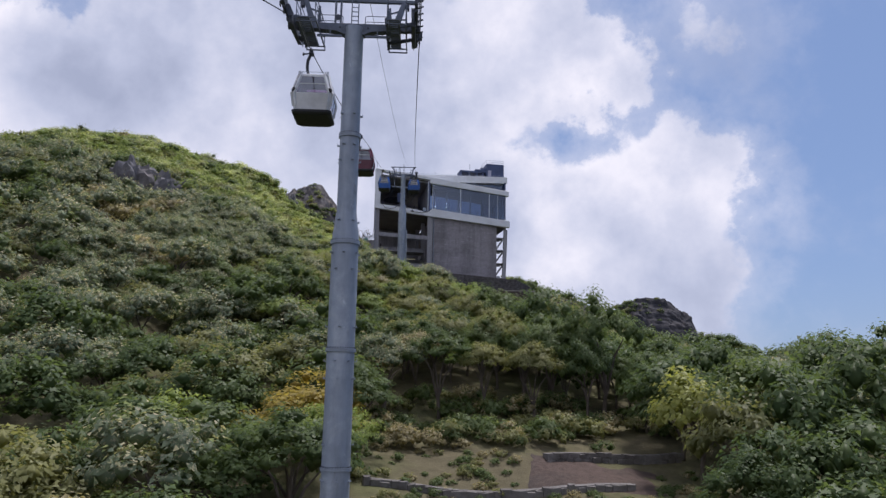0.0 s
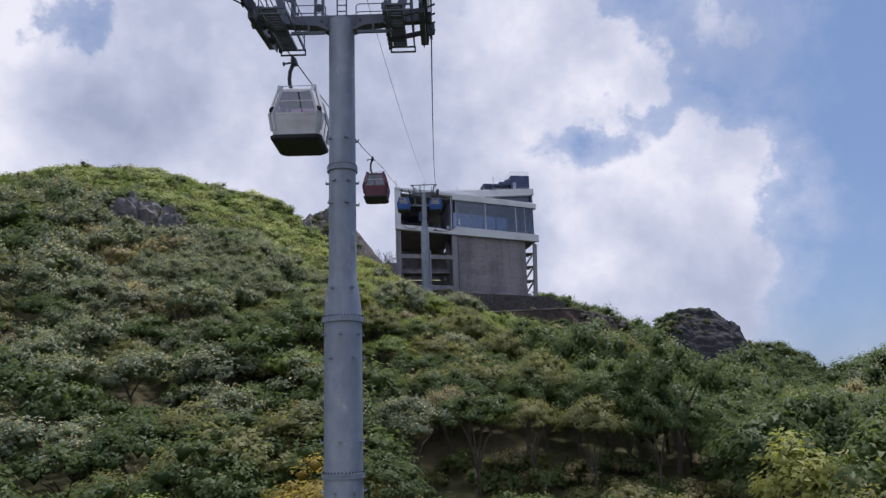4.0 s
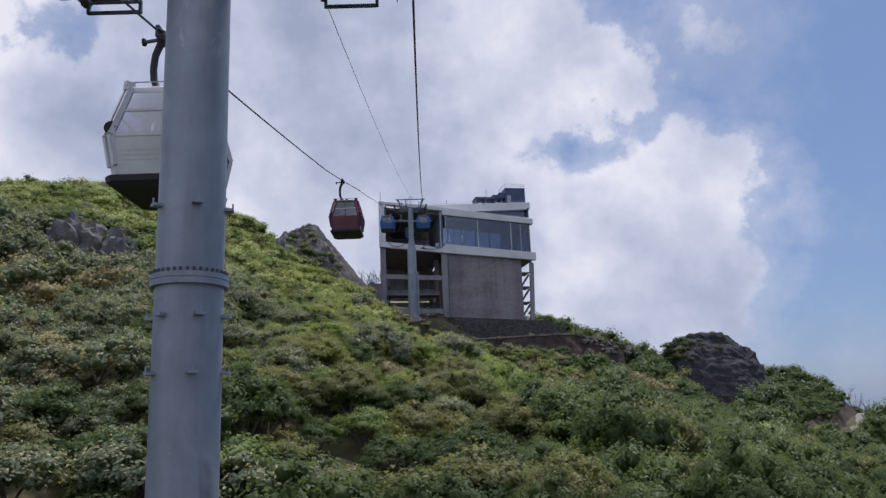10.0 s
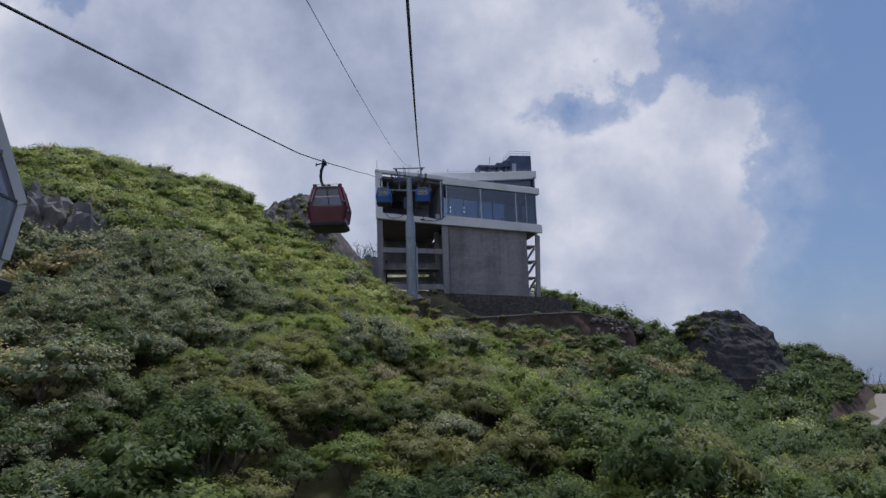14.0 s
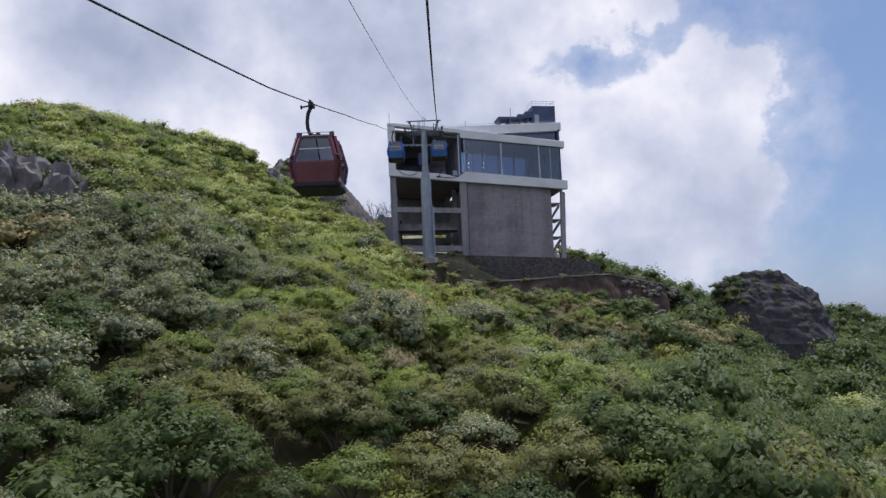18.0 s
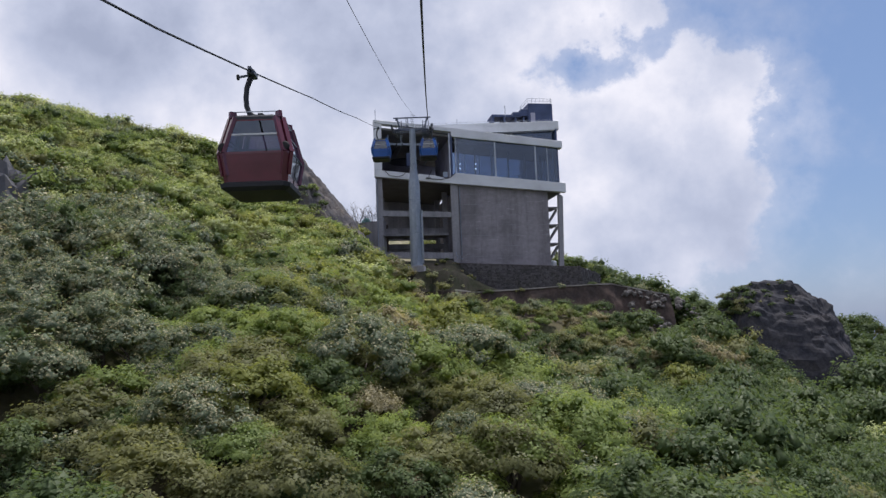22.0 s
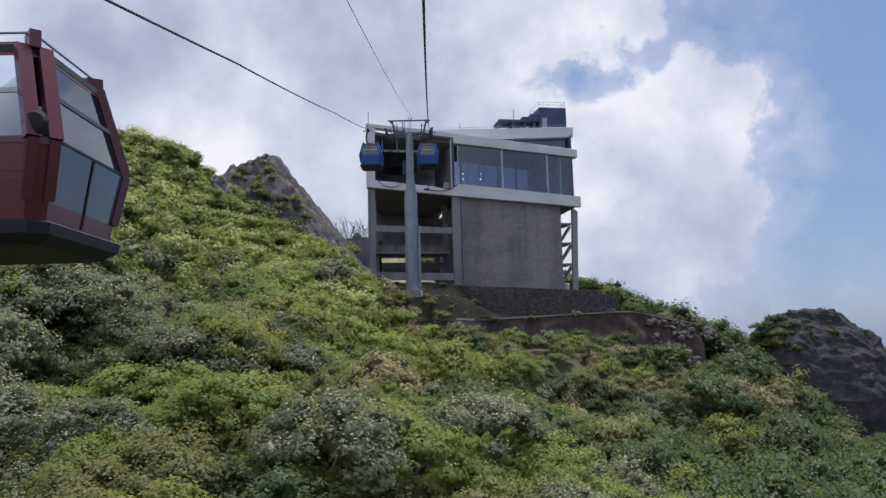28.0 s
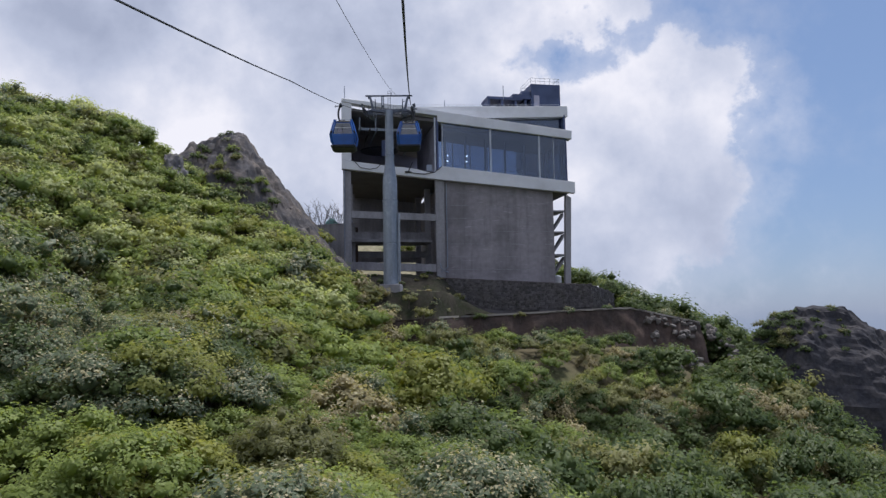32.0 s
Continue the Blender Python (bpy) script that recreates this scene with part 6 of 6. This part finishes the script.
def scrub(name, label, spots_):
    """Bushes too many and too close to tell apart, as one growth: places (x, y, z, size, kind)."""
    kinds = sorted({q[4] for q in spots_})
    out_, first = [], 0
    for x, y, z, s, k in spots_:
        vv, ff, nn, bl = TUFT[k]
        a = x * 7.0
        R = np.array([[math.cos(a), -math.sin(a), 0], [math.sin(a), math.cos(a), 0], [0, 0, 1]])
        out_.append((vv @ R.T * s + np.array([x, y, z + 0.1 * s]), ff + first, nn @ R.T, np.full(len(bl), kinds.index(k))))
        first += len(vv)
    ob = new(name, leaf_mesh(name, *(np.concatenate([q[i] for q in out_]) for i in range(4)), [LEAVES[k] for k in kinds]))
    return tagged(ob, label, "shrubs", kind="stuff")


def surface(ob):
    me = ob.data
    return BVHTree.FromPolygons([ob.matrix_world @ v.co for v in me.vertices], [p.vertices[:] for p in me.polygons])


bpy.context.view_layer.update()
rnd = random.Random(77)
tree = surface(big_rock.children[0])
growth = []
for k in range(150):       # scrub grows up the boulder's shoulder towards the saddle; the face is bare
    x, z = rnd.uniform(22.5, 30.5), rnd.uniform(8, 22.5)
    if x > 28.5 and z > 12:
        continue
    hit = tree.ray_cast(Vector((x, 150, z)), Vector((0, 1, 0)))
    if hit[0] is not None:
        growth.append((x, hit[0].y + 0.2, z - 0.6, rnd.uniform(0.35, 0.6), rnd.choice(("deep", "deep", "deep", "olive"))))
for k in range(84):       # thin growth on its crown
    x, y = (rnd.uniform(24, 30), rnd.uniform(173.5, 184)) if k < 22 else (rnd.uniform(29, 36.5), rnd.uniform(176, 186))
    hit = tree.ray_cast(Vector((x, y, 60)), Vector((0, 0, -1)))
    if hit[0] is not None:
        growth.append((x, y, hit[0].z - 0.5, rnd.uniform(0.35, 0.55) if k < 22 else rnd.uniform(0.16, 0.30), rnd.choice(("deep", "deep", "deep", "olive"))))
scrub("boulder_scrub", "dark green scrub covering the boulder's shoulder and crown", growth)
tree = surface(out.children[0])
for k in range(34):       # bushes on the head of the outcrop and along its foot
    if k < 15:
        x, y = rnd.uniform(-46.5, -38.8), rnd.uniform(157.2, 161.5)
    else:
        x = rnd.uniform(-45, -33)
        y = 158.2 - rnd.uniform(0.3, 4.0)
    hit = tree.ray_cast(Vector((x, y, 90)), Vector((0, 0, -1)))
    if hit[0] is not None:
        shrub(x, y, hit[0].z - 0.35, rnd.uniform(0.22, 0.4) * (1 if k < 15 else 1.4), rnd.choice(("deep", "deep", "olive", "grey", "fresh")))
for x, y, z, s, k in ([(*loc3(u, v), z, s_, k_) for u, v, z, s_, k_ in ((2.0, -16.2, 25.0, 0.8, "tawny"), (-1.5, -15.5, 25.3, 1.0, "grey"), (-0.2, -17.8, 24.0, 0.8, "yellow"), (1.6, -20.0, 21.0, 1.1, "olive"), (5.0, -20.6, 20.2, 0.9, "fresh"), (8.2, -19.4, 20.4, 0.9, "grey"), (-3.0, -12.0, 27.0, 1.0, "grey"), (-2.0, -6.0, 29.0, 0.9, "tawny"), (3.6, -18.0, 23.4, 0.6, "grey"), (7.0, -18.6, 23.0, 0.6, "olive"), (5.8, -16.6, 25.0, 0.42, "olive"), (8.6, -14.2, 24.6, 0.5, "grey"), (7.4, -12.0, 25.8, 0.34, "tawny"),
                         (10.5, -10.4, 24.6, 0.38, "olive"), (12.6, -8.2, 24.3, 0.36, "deep"), (0.6, -12.5, 26.6, 0.5, "grey"), (-0.8, -9.0, 27.4, 0.6, "fresh"), (9.8, -6.5, 26.8, 0.3, "deep"),
                         (16.0, -8.6, 23.0, 0.4, "deep"), (21.0, -8.9, 23.2, 0.36, "olive"), (27.5, -8.8, 23.5, 0.42, "grey"), (33.0, -8.2, 23.8, 0.4, "deep"), (14.5, -5.0, 25.6, 0.3, "olive"),
                         (38.5, -6.0, 23.6, 0.5, "deep"), (41.5, -7.0, 22.6, 0.6, "grey"))]):
    shrub(x, y, z, s, k)


# ---- undergrowth at the wood's edge and weeds in the clearing ----
growth = []
# mostly deep green and dense, so their colour also carries the trees' shade
for k in range(330):
    x = rnd.uniform(-9, 12)
    y = rnd.uniform(50.5, 62) + 0.15 * x if k < 100 else rnd.uniform(39, 50)
    if k >= 100 and 1.5 < x < 9 and y > 45:
        continue
    growth.append((x, y, land_at(x, y) - 0.2, rnd.uniform(0.28, 0.6) if k < 100 else rnd.uniform(0.10, 0.24), rnd.choice(("deep", "deep", "deep", "olive", "tawny"))))
scrub("undergrowth", "dark low bushes at the wood's edge and in the clearing", growth)


# ---- weeds on the bank by the plinth ----
tree = surface(bank_.children[0])
for k in range(44):
    p = STATION @ Vector((rnd.uniform(-2.5, 13.5), rnd.uniform(-16.5, -1.2), 60))
    hit = tree.ray_cast(p, Vector((0, 0, -1)))
    if hit[0] is not None and (p.x - T2.x) ** 2 + (p.y - T2.y) ** 2 > 3.0:
        shrub(p.x, p.y, hit[0].z - 0.15, rnd.uniform(0.12, 0.30), rnd.choice(("deep", "olive", "grey", "tawny")), "low weedy bush on the dry bank")


# ---- bare bushes on the path, a car parked on the apron ----
def bare_bush(x, y, z, h, seed):
    rnd = random.Random(seed)
    t = thing("bare_bush", pose(x, y, z, 0, 0, seed * 50), "leafless twiggy bush on the bank", "shrub", "bare bushes")
    for k in range(5):
        a = 2 * math.pi * k / 5 + rnd.uniform(-0.5, 0.5)
        bm = bmesh.new()
        tip = Vector((math.cos(a) * h * 0.35, math.sin(a) * h * 0.35, h * rnd.uniform(0.75, 1.0)))
        mid = tip * 0.5 + Vector((rnd.uniform(-0.15, 0.15), rnd.uniform(-0.15, 0.15), 0.1))
        add_path(bm, [(0, 0, -0.3), mid, tip], [0.05, 0.035, 0.012], 5)
        for m_ in range(11):
            u = rnd.uniform(0.3, 1.0)
            o = mid.lerp(tip, (u - 0.5) * 2) if u > 0.5 else Vector().lerp(mid, u * 2)
            b_ = o + Vector((rnd.uniform(-0.5, 0.5), rnd.uniform(-0.5, 0.5), rnd.uniform(0.2, 0.7))) * h * 0.34
            add_path(bm, [o, o.lerp(b_, 0.5) + Vector((0, 0, 0.04)), b_], [0.02, 0.015, 0.008], 4)
        part("branch", bm, BARK, t)


for x, y, z, h, sd in ((-36.2, 180.6, 37.2, 3.2, 1), (-34.6, 180.0, 37.2, 3.8, 2), (-33.2, 179.2, 37.2, 2.8, 3), (-31.6, 178.0, 37.0, 3.4, 4), (-37.6, 181.6, 37.0, 2.6, 5), (72.5, 209, 6.6, 5.0, 6), (75.5, 210, 6.0, 4.6, 7), (69.5, 206.5, 7.5, 5.2, 8)):
    bare_bush(x, y, z, h, sd)
cut = thing("bank_path", pose(-37.0, 179.5, 0, 0, 0, -32.5), "earth bank behind the path's wall", "bank", kind="structure")
part("fill", prism([(-5, 29), (7.4, 28), (7.4, 36.75), (0, 37.1), (-5, 37.4)], 0.52, 3.2), EARTH, cut)


def car(m, label):
    c = thing("parked_car", m, label, "car")
    body = part("body", prism([(-2.1, 0.35), (2.1, 0.35), (2.15, 0.75), (1.2, 0.92), (-1.9, 0.95), (-2.15, 0.8)], -0.84, 0.84, 0.06), DARKCLAD, c)
    part("cabin", prism([(-1.85, 0.93), (0.95, 0.92), (0.35, 1.42), (-1.55, 1.44)], -0.74, 0.74, 0.05), GLASS, c, "dark windows")
    part("roof", prism([(-1.6, 1.42), (0.4, 1.40), (0.2, 1.52), (-1.4, 1.54)], -0.76, 0.76, 0.04), WHITE, c, "white roof")
    for x_ in (-1.3, 1.3):
        for s in (-1, 1):
            w_ = part("wheel", revolve([(0.1, -0.1), (0.3, -0.1), (0.33, -0.06), (0.33, 0.06), (0.3, 0.1), (0.1, 0.1)], 20), RUBBER, c, m=pose(x_, s * 0.78, 0.33, 90, 0, 0))
            part("rim", revolve([(0.02, -0.105), (0.19, -0.105), (0.19, 0.105), (0.02, 0.105)], 16), ALU, w_)
    for s in (-1, 1):
        part("headlight", box(2.02, 2.16, s * 0.62 - 0.16, s * 0.62 + 0.16, 0.62, 0.74, 0.02), FASCIA, c)
    return c


car(pose(3.9, 181.6, 26.35, 0, 0, -90 + 16.46), "dark car with a white roof parked at the apron's end")
